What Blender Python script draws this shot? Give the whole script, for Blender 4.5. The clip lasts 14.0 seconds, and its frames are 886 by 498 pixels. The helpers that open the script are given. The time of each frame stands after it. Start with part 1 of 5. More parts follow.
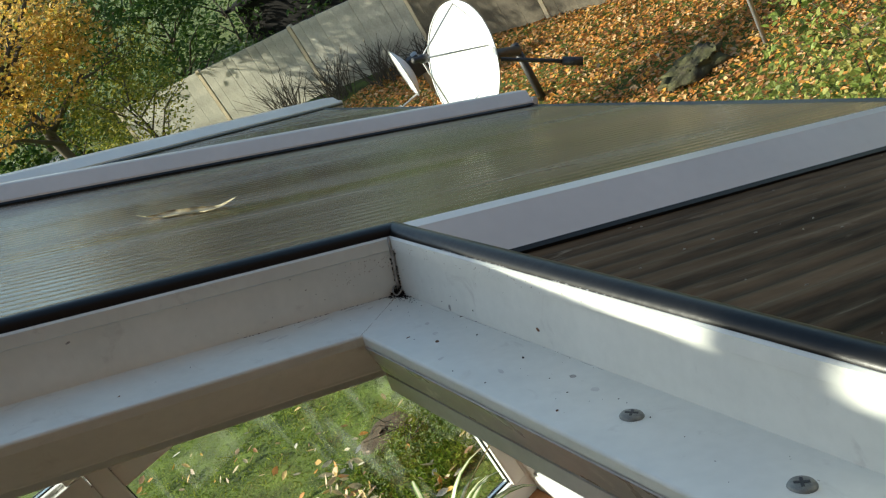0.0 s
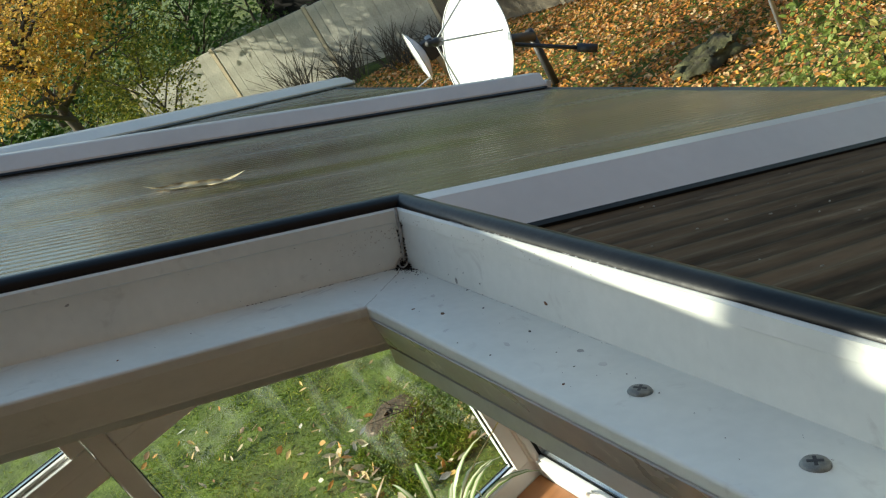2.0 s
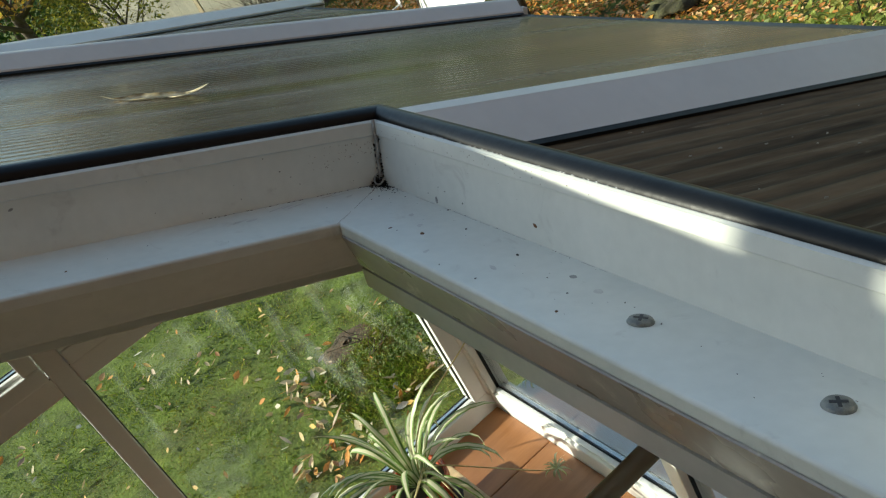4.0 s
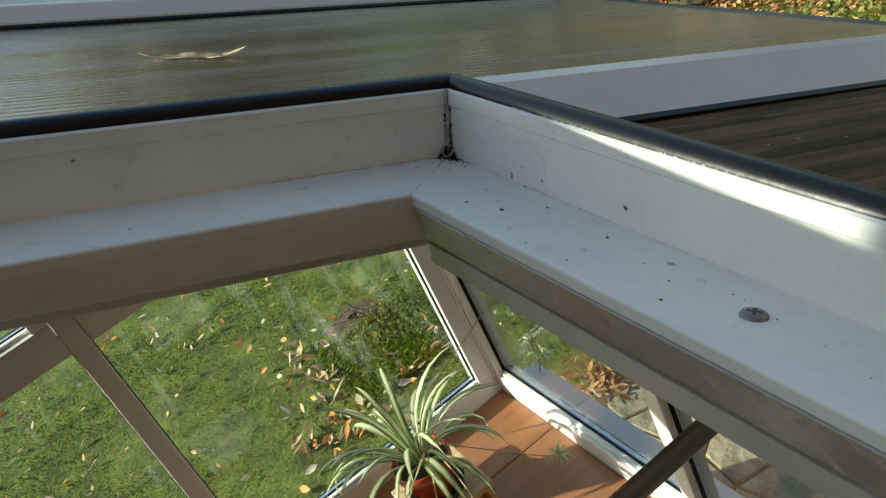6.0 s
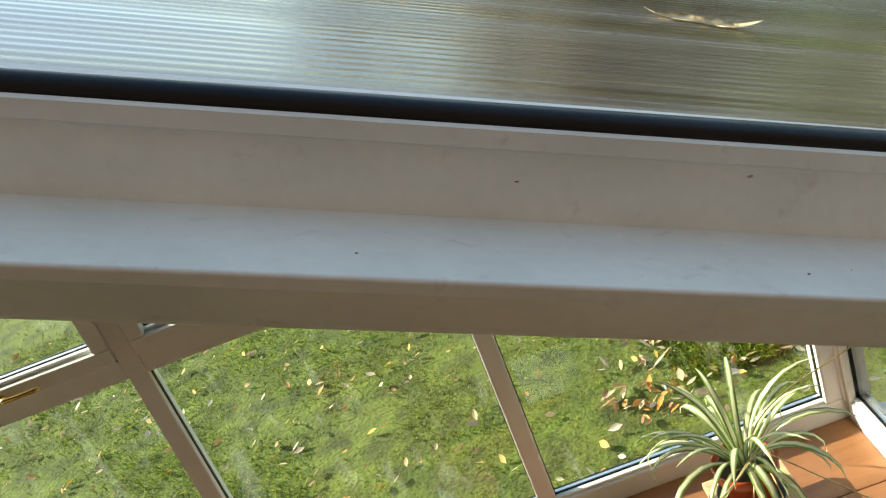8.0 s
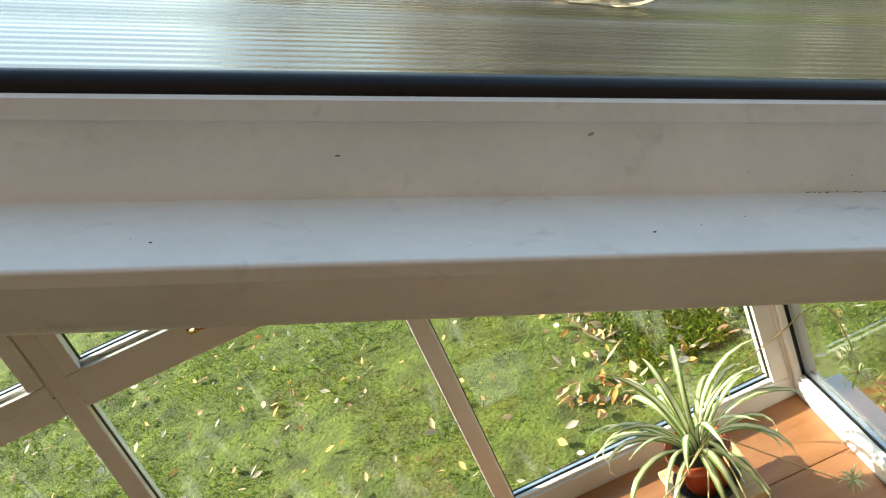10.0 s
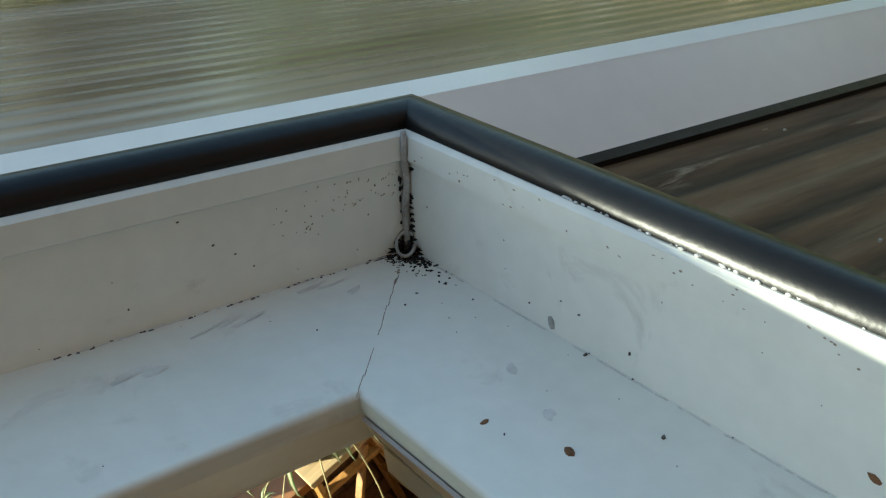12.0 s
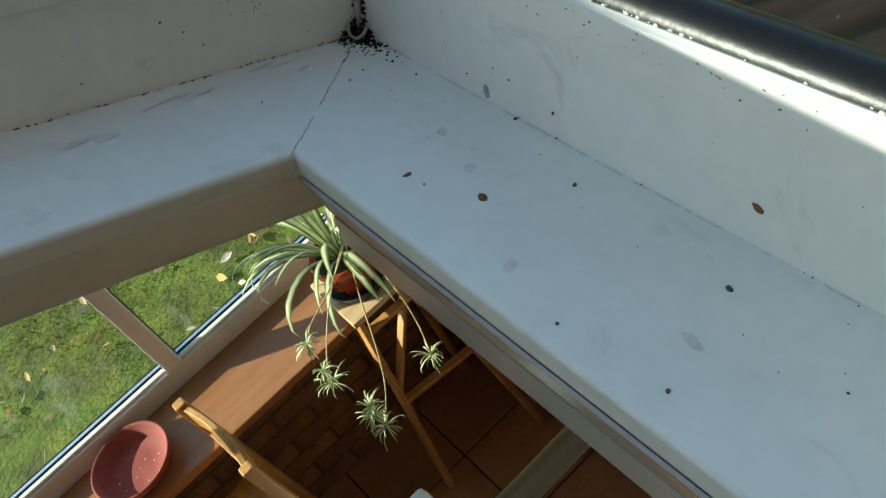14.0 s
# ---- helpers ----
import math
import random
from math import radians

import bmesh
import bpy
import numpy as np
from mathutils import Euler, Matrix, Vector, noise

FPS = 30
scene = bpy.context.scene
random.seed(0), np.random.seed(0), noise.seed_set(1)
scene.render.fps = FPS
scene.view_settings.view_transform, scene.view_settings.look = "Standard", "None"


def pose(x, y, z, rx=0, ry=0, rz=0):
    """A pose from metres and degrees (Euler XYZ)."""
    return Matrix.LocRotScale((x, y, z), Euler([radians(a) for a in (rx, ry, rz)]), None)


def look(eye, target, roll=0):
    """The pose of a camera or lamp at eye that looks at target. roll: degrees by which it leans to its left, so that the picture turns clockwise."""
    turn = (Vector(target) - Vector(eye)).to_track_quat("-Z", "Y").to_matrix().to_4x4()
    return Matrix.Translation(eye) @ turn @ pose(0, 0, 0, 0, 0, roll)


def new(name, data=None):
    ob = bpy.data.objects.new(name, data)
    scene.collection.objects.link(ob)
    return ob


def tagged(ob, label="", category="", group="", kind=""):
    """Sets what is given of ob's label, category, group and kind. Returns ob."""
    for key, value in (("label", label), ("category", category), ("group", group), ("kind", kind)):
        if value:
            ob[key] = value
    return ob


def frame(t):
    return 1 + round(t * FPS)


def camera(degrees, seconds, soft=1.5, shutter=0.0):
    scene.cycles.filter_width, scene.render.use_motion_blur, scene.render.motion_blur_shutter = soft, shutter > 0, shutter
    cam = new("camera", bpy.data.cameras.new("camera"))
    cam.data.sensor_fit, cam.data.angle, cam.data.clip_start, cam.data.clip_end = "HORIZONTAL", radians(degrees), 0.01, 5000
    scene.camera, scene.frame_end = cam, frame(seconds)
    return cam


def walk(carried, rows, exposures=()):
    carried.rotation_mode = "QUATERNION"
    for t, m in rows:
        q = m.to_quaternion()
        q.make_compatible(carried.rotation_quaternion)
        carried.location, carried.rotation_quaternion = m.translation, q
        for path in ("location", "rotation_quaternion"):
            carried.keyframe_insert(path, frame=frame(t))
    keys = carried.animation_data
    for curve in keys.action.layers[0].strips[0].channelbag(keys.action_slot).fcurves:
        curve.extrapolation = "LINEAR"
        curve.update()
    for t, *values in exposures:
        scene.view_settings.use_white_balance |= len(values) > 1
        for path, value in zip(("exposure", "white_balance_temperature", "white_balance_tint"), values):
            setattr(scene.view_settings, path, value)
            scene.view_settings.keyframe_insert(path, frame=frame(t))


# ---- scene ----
cam = camera(49.31, 14.0, soft=1.25)
PATH = [
    (0.0, -0.1338, -0.4258, 2.7169, 61.10, 28.62, -36.17),
    (0.5, -0.1357, -0.4265, 2.7152, 61.32, 28.28, -35.28),
    (1.0, -0.1368, -0.4253, 2.7125, 61.15, 28.05, -35.14),
    (1.5, -0.1371, -0.4245, 2.7101, 60.92, 27.85, -35.22),
    (2.0, -0.1343, -0.4197, 2.7080, 60.85, 27.63, -34.85),
    (2.5, -0.1363, -0.4130, 2.7056, 58.95, 25.43, -35.28),
    (3.0, -0.1343, -0.4061, 2.6987, 57.64, 25.08, -35.55),
    (5.5, -0.1355, -0.3721, 2.6914, 55.75, 23.33, -34.98),
    (6.0, -0.1507, -0.3634, 2.6941, 56.09, 22.17, -33.61),
    (6.5, -0.1607, -0.3367, 2.7009, 58.36, 22.27, -27.50),
    (7.0, -0.1689, -0.2957, 2.7071, 59.03, 20.96, -20.64),
    (7.5, -0.1880, -0.2836, 2.7201, 60.22, 19.88, -15.35),
    (8.0, -0.2255, -0.2746, 2.7371, 62.14, 19.35, -7.64),
    (10.5, -0.1664, -0.2551, 2.6869, 59.33, 23.66, -17.18),
    (11.0, -0.1309, -0.2217, 2.6650, 54.43, 21.99, -27.56),
    (11.5, -0.1085, -0.1991, 2.6512, 52.04, 20.53, -36.12),
    (12.0, -0.0714, -0.1685, 2.6457, 47.99, 18.41, -41.21),
    (12.5, -0.0730, -0.1814, 2.6392, 45.38, 17.64, -37.80),
    (13.0, -0.0624, -0.1762, 2.6338, 41.69, 20.08, -38.16),
    (13.5, -0.0643, -0.1768, 2.6336, 40.54, 19.07, -38.35),
    (14.0, -0.0690, -0.1952, 2.6334, 39.50, 20.97, -40.01),
]
EXPOSURES = [
    (0.0, 0.99, 6550, -2), (3.0, 0.88, 6550, -4), (5.5, 0.79, 6550, -3), (6.5, 1.02, 6700, -1), (7.5, 1.42, 7100, 0), (8.0, 1.55, 7100, 0),
    (10.5, 1.85, 7050, 1), (11.0, 1.68, 6800, -3), (11.5, 1.53, 6500, -6), (12.0, 1.40, 6500, -8), (12.5, 1.16, 6500, -7), (14.0, 1.04, 6350, -9),
]
walk(cam, [(t, pose(x, y, z, rx, ry, rz)) for t, x, y, z, rx, ry, rz in PATH], EXPOSURES)

# ---- light ----
SUN_WAY = Vector((0.887, -0.55, -0.467)).normalized()
world = bpy.data.worlds.new("sky")
scene.world = world
world.use_nodes = True
wn = world.node_tree
sky = wn.nodes.new("ShaderNodeTexSky")
sky.sky_type = "NISHITA"
sky.sun_disc = False
sky.sun_elevation = math.asin(-SUN_WAY.z)
sky.sun_rotation = math.atan2(-SUN_WAY.x, -SUN_WAY.y)
wn.links.new(sky.outputs[0], wn.nodes["Background"].inputs[0])
wn.nodes["Background"].inputs[1].default_value = 0.14
sun = new("sun", bpy.data.lights.new("sun", "SUN"))
sun.data.energy = 4.0
sun.data.angle = radians(0.6)
sun.data.color = (1.0, 0.93, 0.82)
sun.matrix_world = look((-20, 12, 12), Vector((-20, 12, 12)) + SUN_WAY)


# ---- materials ----
def material(name, base, rough=0.5, metal=0.0, vary=0.12, scale=8.0, bump=0.0, bump_scale=60.0, second=None, coords="Object", stretch=(1, 1, 1), detail=4.0, spec=0.5, per_object=0.0, stains=None, rib_shade=None, rough_vary=0.0):
    """A principled material with two scales of variation and a fine relief."""
    m = bpy.data.materials.new(name)
    m.use_nodes = True
    t = m.node_tree
    b = t.nodes["Principled BSDF"]
    tc = t.nodes.new("ShaderNodeTexCoord")
    mp = t.nodes.new("ShaderNodeMapping")
    mp.inputs["Scale"].default_value = stretch
    t.links.new(tc.outputs[coords], mp.inputs[0])
    n1 = t.nodes.new("ShaderNodeTexNoise")
    n1.inputs["Scale"].default_value = scale
    n1.inputs["Detail"].default_value = detail
    t.links.new(mp.outputs[0], n1.inputs["Vector"])
    n2 = t.nodes.new("ShaderNodeTexNoise")
    n2.inputs["Scale"].default_value = scale * 9
    n2.inputs["Detail"].default_value = 3
    t.links.new(mp.outputs[0], n2.inputs["Vector"])
    ramp = t.nodes.new("ShaderNodeValToRGB")
    lo = tuple(c * (1 - vary) for c in base)
    hi = second if second else tuple(min(1, c * (1 + vary)) for c in base)
    ramp.color_ramp.elements[0].color = (*lo, 1)
    ramp.color_ramp.elements[0].position = 0.35
    ramp.color_ramp.elements[1].color = (*hi, 1)
    ramp.color_ramp.elements[1].position = 0.68
    mix = t.nodes.new("ShaderNodeMath")
    mix.operation = "MULTIPLY_ADD"
    mix.inputs[1].default_value = 0.3
    t.links.new(n2.outputs[0], mix.inputs[0])
    sub = t.nodes.new("ShaderNodeMath")
    sub.operation = "MULTIPLY"
    sub.inputs[1].default_value = 0.7
    t.links.new(n1.outputs[0], sub.inputs[0])
    t.links.new(sub.outputs[0], mix.inputs[2])
    t.links.new(mix.outputs[0], ramp.inputs[0])
    colour = ramp.outputs[0]
    if stains:
        tint, size, lo_s, hi_s, amount = stains
        n4 = t.nodes.new("ShaderNodeTexNoise")
        n4.inputs["Scale"].default_value = size
        n4.inputs["Detail"].default_value = 7
        n4.inputs["Roughness"].default_value = 0.65
        n4.inputs["Distortion"].default_value = 0.8
        t.links.new(mp.outputs[0], n4.inputs["Vector"])
        mr4 = t.nodes.new("ShaderNodeMapRange")
        mr4.inputs["From Min"].default_value, mr4.inputs["From Max"].default_value = lo_s, hi_s
        mr4.inputs["To Max"].default_value = amount
        t.links.new(n4.outputs[0], mr4.inputs[0])
        mx4 = t.nodes.new("ShaderNodeMix")
        mx4.data_type = "RGBA"
        t.links.new(mr4.outputs[0], mx4.inputs["Factor"])
        t.links.new(colour, mx4.inputs["A"])
        mx4.inputs["B"].default_value = (*tint, 1)
        colour = mx4.outputs["Result"]
    if per_object:
        oi = t.nodes.new("ShaderNodeObjectInfo")
        hsv = t.nodes.new("ShaderNodeHueSaturation")
        mr = t.nodes.new("ShaderNodeMapRange")
        mr.inputs["To Min"].default_value = 1 - per_object
        mr.inputs["To Max"].default_value = 1 + per_object
        t.links.new(oi.outputs["Random"], mr.inputs[0])
        t.links.new(mr.outputs[0], hsv.inputs["Value"])
        t.links.new(colour, hsv.inputs["Color"])
        colour = hsv.outputs[0]
    # shading of the ribs put into the colour as dark bands across y
    if rib_shade:
        period, depth = rib_shade
        sp = t.nodes.new("ShaderNodeSeparateXYZ")
        t.links.new(tc.outputs["Object"], sp.inputs[0])
        turn = t.nodes.new("ShaderNodeMath")
        turn.operation = "MULTIPLY"
        turn.inputs[1].default_value = 2 * math.pi / period
        t.links.new(sp.outputs["Y"], turn.inputs[0])
        wave = t.nodes.new("ShaderNodeMath")
        wave.operation = "SINE"
        t.links.new(turn.outputs[0], wave.inputs[0])
        mr5 = t.nodes.new("ShaderNodeMapRange")
        mr5.inputs["From Min"].default_value, mr5.inputs["From Max"].default_value = -1.0, -0.2
        mr5.inputs["To Min"].default_value = 1 - depth
        t.links.new(wave.outputs[0], mr5.inputs[0])
        hsv5 = t.nodes.new("ShaderNodeHueSaturation")
        t.links.new(mr5.outputs[0], hsv5.inputs["Value"])
        t.links.new(colour, hsv5.inputs["Color"])
        colour = hsv5.outputs[0]
    t.links.new(colour, b.inputs["Base Color"])
    b.inputs["Roughness"].default_value = rough
    if rough_vary:
        mr6 = t.nodes.new("ShaderNodeMapRange")
        mr6.inputs["From Min"].default_value, mr6.inputs["From Max"].default_value = 0.35, 0.65
        mr6.inputs["To Min"].default_value, mr6.inputs["To Max"].default_value = rough * (1 - rough_vary), rough * (1 + rough_vary)
        t.links.new(n1.outputs[0], mr6.inputs[0])
        t.links.new(mr6.outputs[0], b.inputs["Roughness"])
    b.inputs["Metallic"].default_value = metal
    b.inputs["Specular IOR Level"].default_value = spec
    if bump:
        n3 = t.nodes.new("ShaderNodeTexNoise")
        n3.inputs["Scale"].default_value = bump_scale
        n3.inputs["Detail"].default_value = 5
        t.links.new(mp.outputs[0], n3.inputs["Vector"])
        bp = t.nodes.new("ShaderNodeBump")
        bp.inputs["Strength"].default_value = bump
        bp.inputs["Distance"].default_value = 0.01
        t.links.new(n3.outputs[0], bp.inputs["Height"])
        t.links.new(bp.outputs[0], b.inputs["Normal"])
    return m


def island_palette(name, colours, rough=0.7, translucent=0.0, spec=0.3):
    """One colour for each loose piece of a mesh, picked from a row of colours."""
    m = bpy.data.materials.new(name)
    m.use_nodes = True
    t = m.node_tree
    b = t.nodes["Principled BSDF"]
    geo = t.nodes.new("ShaderNodeNewGeometry")
    ramp = t.nodes.new("ShaderNodeValToRGB")
    e = ramp.color_ramp.elements
    ramp.color_ramp.interpolation = "LINEAR"
    while len(e) < len(colours):
        e.new(0.5)
    for i, c in enumerate(colours):
        e[i].position = i / (len(colours) - 1)
        e[i].color = (*c, 1)
    t.links.new(geo.outputs["Random Per Island"], ramp.inputs[0])
    tc = t.nodes.new("ShaderNodeTexCoord")
    nz = t.nodes.new("ShaderNodeTexNoise")
    nz.inputs["Scale"].default_value = 90
    t.links.new(tc.outputs["Object"], nz.inputs["Vector"])
    hsv = t.nodes.new("ShaderNodeHueSaturation")
    mr = t.nodes.new("ShaderNodeMapRange")
    mr.inputs["To Min"].default_value = 0.65
    mr.inputs["To Max"].default_value = 1.35
    t.links.new(nz.outputs[0], mr.inputs[0])
    t.links.new(mr.outputs[0], hsv.inputs["Value"])
    t.links.new(ramp.outputs[0], hsv.inputs["Color"])
    t.links.new(hsv.outputs[0], b.inputs["Base Color"])
    b.inputs["Roughness"].default_value = rough
    b.inputs["Specular IOR Level"].default_value = spec
    if translucent:
        tr = t.nodes.new("ShaderNodeBsdfTranslucent")
        ms = t.nodes.new("ShaderNodeMixShader")
        ms.inputs[0].default_value = translucent
        t.links.new(hsv.outputs[0], tr.inputs[0])
        t.links.new(b.outputs[0], ms.inputs[1])
        t.links.new(tr.outputs[0], ms.inputs[2])
        t.links.new(ms.outputs[0], t.nodes["Material Output"].inputs[0])
    return m


def glass_material(name, tint=(0.97, 1.0, 0.98)):
    m = bpy.data.materials.new(name)
    m.use_nodes = True
    t = m.node_tree
    t.nodes.remove(t.nodes["Principled BSDF"])
    tr = t.nodes.new("ShaderNodeBsdfTransparent")
    tr.inputs[0].default_value = (*tint, 1)
    gl = t.nodes.new("ShaderNodeBsdfGlossy")
    gl.inputs["Roughness"].default_value = 0.02
    lw = t.nodes.new("ShaderNodeLayerWeight")
    lw.inputs[0].default_value = 0.5
    pw = t.nodes.new("ShaderNodeMath")
    pw.operation = "POWER"
    pw.inputs[1].default_value = 5.0
    t.links.new(lw.outputs["Facing"], pw.inputs[0])
    fr = t.nodes.new("ShaderNodeMath")
    fr.operation = "MULTIPLY_ADD"
    fr.inputs[1].default_value = 0.75
    fr.inputs[2].default_value = 0.035
    t.links.new(pw.outputs[0], fr.inputs[0])
    mx = t.nodes.new("ShaderNodeMixShader")
    t.links.new(fr.outputs[0], mx.inputs[0])
    t.links.new(tr.outputs[0], mx.inputs[1])
    t.links.new(gl.outputs[0], mx.inputs[2])
    # pale streaks mixed into the pane in place of veiling reflections
    tc = t.nodes.new("ShaderNodeTexCoord")
    mp = t.nodes.new("ShaderNodeMapping")
    mp.inputs["Rotation"].default_value = (0.0, 0.7, 0.0)
    mp.inputs["Scale"].default_value = (7.0, 1.0, 1.6)
    t.links.new(tc.outputs["Object"], mp.inputs[0])
    nz = t.nodes.new("ShaderNodeTexNoise")
    nz.inputs["Scale"].default_value = 1.7
    nz.inputs["Detail"].default_value = 6
    nz.inputs["Distortion"].default_value = 0.6
    t.links.new(mp.outputs[0], nz.inputs["Vector"])
    mr = t.nodes.new("ShaderNodeMapRange")
    mr.inputs["From Min"].default_value, mr.inputs["From Max"].default_value = 0.57, 0.85
    mr.inputs["To Max"].default_value = 0.09
    t.links.new(nz.outputs[0], mr.inputs[0])
    pale_veil = t.nodes.new("ShaderNodeBsdfTranslucent")
    pale_veil.inputs[0].default_value = (0.8, 0.82, 0.8, 1)
    mx2 = t.nodes.new("ShaderNodeMixShader")
    t.links.new(mr.outputs[0], mx2.inputs[0])
    t.links.new(mx.outputs[0], mx2.inputs[1])
    t.links.new(pale_veil.outputs[0], mx2.inputs[2])
    t.links.new(mx2.outputs[0], t.nodes["Material Output"].inputs[0])
    return m


UPVC = material("white_upvc", (0.80, 0.80, 0.79), 0.32, vary=0.03, scale=14, bump=0.015, bump_scale=30)
UPVC_DIRTY = material("weathered_white_upvc", (0.755, 0.765, 0.700), 0.42, vary=0.07, scale=22, second=(0.805, 0.81, 0.745), bump=0.03, bump_scale=90, spec=0.35, stains=((0.34, 0.31, 0.27), 52, 0.60, 0.76, 0.38))
RUBBER = material("black_rubber", (0.006, 0.0058, 0.0055), 0.34, vary=0.3, scale=30, bump=0.03, bump_scale=180, spec=0.28)
BRONZE = material("bronze_polycarbonate", (0.165, 0.118, 0.080), 0.21, vary=0.5, scale=3.2, second=(0.275, 0.205, 0.140), stretch=(0.22, 2.6, 1), detail=8, bump=0.02, bump_scale=14, spec=0.58, stains=((0.25, 0.22, 0.030), 3.4, 0.54, 0.64, 0.6), rib_shade=(0.016, 0.22), rough_vary=0.45)
GRIMY = material("grimy_bronze_polycarbonate", (0.115, 0.070, 0.036), 0.6, vary=0.6, scale=9, second=(0.235, 0.155, 0.085), stretch=(0.35, 3, 1), detail=8, bump=0.14, bump_scale=60, spec=0.06, stains=((0.36, 0.29, 0.20), 45, 0.62, 0.75, 0.7), rib_shade=(0.032, 0.72))
CAP = material("white_glazing_cap", (0.77, 0.735, 0.69), 0.30, vary=0.05, scale=10, bump=0.012, bump_scale=140)
GLASS = glass_material("window_glass")
SPACER = material("aluminium_spacer", (0.75, 0.76, 0.77), 0.28, 0.9, vary=0.05)
OAK = material("oak_board", (0.33, 0.142, 0.056), 0.38, vary=0.15, scale=3, second=(0.39, 0.178, 0.075), stretch=(1.2, 9, 6), bump=0.03, bump_scale=20)
PINE = material("varnished_pine", (0.50, 0.24, 0.07), 0.35, vary=0.25, scale=4, second=(0.62, 0.33, 0.11), stretch=(8, 8, 1.2), bump=0.03, bump_scale=25)
PALE_WOOD = material("pale_birch", (0.60, 0.43, 0.24), 0.45, vary=0.2, scale=4, stretch=(1.5, 14, 6), bump=0.03, bump_scale=25)
BRICK = material("red_brown_brick", (0.20, 0.095, 0.05), 0.85, vary=0.3, scale=9, second=(0.27, 0.135, 0.07), bump=0.35, bump_scale=55, per_object=0.14)
MORTAR = material("brown_mortar", (0.125, 0.078, 0.048), 0.95, vary=0.2, scale=20, bump=0.3, bump_scale=80)
TILE = material("terracotta_floor_tile", (0.30, 0.140, 0.072), 0.42, vary=0.22, scale=6, second=(0.38, 0.19, 0.10), bump=0.06, bump_scale=24, per_object=0.12)
GROUT = material("dark_grout", (0.05, 0.042, 0.036), 0.9, vary=0.2, scale=30)
TERRACOTTA = material("glazed_terracotta", (0.42, 0.075, 0.03), 0.22, vary=0.15, scale=12, bump=0.02, bump_scale=40)
SAUCER = material("red_clay_dish", (0.27, 0.055, 0.042), 0.78, vary=0.2, scale=14, bump=0.05, bump_scale=60)
STEEL = material("dull_zinc_screw", (0.27, 0.28, 0.26), 0.55, 0.6, vary=0.4, scale=300, second=(0.34, 0.33, 0.29), bump=0.15, bump_scale=500)
BRASS = material("polished_brass", (0.75, 0.50, 0.16), 0.2, 1.0, vary=0.1)
TUBE = material("beige_plastic_tube", (0.84, 0.80, 0.70), 0.4, vary=0.06, scale=12)
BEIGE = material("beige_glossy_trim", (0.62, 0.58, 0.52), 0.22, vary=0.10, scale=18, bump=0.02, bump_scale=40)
# taupe stands in for the dark interior mirrored in the rail's slanted face
TAUPE = material("glossy_taupe_reflection", (0.40, 0.37, 0.33), 0.30, vary=0.15, scale=20, second=(0.47, 0.435, 0.39), bump=0.02, bump_scale=50, spec=0.45, stains=((0.72, 0.68, 0.58), 40, 0.60, 0.70, 0.7), rough_vary=0.5)
DISH_WHITE = material("white_powder_coat", (0.86, 0.86, 0.85), 0.4, vary=0.03, scale=10)
GALV = material("galvanised_steel", (0.42, 0.43, 0.43), 0.5, 0.7, vary=0.15, scale=20)
DARK = material("dark_grey_plastic", (0.03, 0.03, 0.032), 0.5, vary=0.2, scale=20)
FENCE = material("weathered_grey_boards", (0.40, 0.38, 0.315), 0.9, vary=0.22, scale=5, second=(0.54, 0.515, 0.43), stretch=(1, 10, 1.0), bump=0.25, bump_scale=30, per_object=0.07)
# shaded copy of the fence boards: the shadow is put into the colour
FENCE_SHADED = material("shaded_brown_boards", (0.105, 0.088, 0.062), 0.9, vary=0.25, scale=5, second=(0.16, 0.135, 0.095), stretch=(1, 10, 1.0), bump=0.25, bump_scale=30, per_object=0.12)
PALE_POST = material("pale_new_timber", (0.50, 0.42, 0.29), 0.85, vary=0.15, scale=6, stretch=(1, 6, 1), bump=0.15, bump_scale=30)
PAVING = material("worn_paving_stone", (0.34, 0.285, 0.19), 0.9, vary=0.5, scale=11, second=(0.50, 0.43, 0.31), detail=9, bump=0.9, bump_scale=26, per_object=0.10, stains=((0.20, 0.19, 0.08), 6, 0.52, 0.7, 0.5))
BARK = material("grey_bark", (0.085, 0.07, 0.05), 0.95, vary=0.3, scale=10, bump=0.5, bump_scale=30)
SOIL = material("mossy_lawn_soil", (0.072, 0.100, 0.015), 0.95, vary=0.5, scale=6.5, second=(0.160, 0.205, 0.025), detail=8, bump=0.9, bump_scale=42, stains=((0.075, 0.058, 0.028), 2.2, 0.55, 0.72, 0.30))
SKIRT = material("house_brick_wall", (0.092, 0.056, 0.044), 0.9, vary=0.25, scale=5, bump=0.3, bump_scale=50)
WHITE_CLOTH = material("white_cotton", (0.8, 0.79, 0.76), 0.9, vary=0.05, scale=30, bump=0.1, bump_scale=120)
DIRT = material("black_mould", (0.014, 0.012, 0.010), 0.95, vary=0.4, scale=200, bump=0.4, bump_scale=500)
SPECK = material("brown_speck", (0.16, 0.075, 0.03), 0.8, vary=0.5, scale=150)
SEALANT = material("grey_sealant", (0.33, 0.32, 0.29), 0.5, vary=0.4, scale=120, second=(0.52, 0.51, 0.48), bump=0.1, bump_scale=200)
DRY_LEAF = material("dry_willow_leaf", (0.84, 0.68, 0.34), 0.55, vary=0.2, scale=40, second=(0.90, 0.83, 0.64), bump=0.1, bump_scale=150)
DEW = material("water_film", (0.5, 0.5, 0.5), 0.05, vary=0.05)


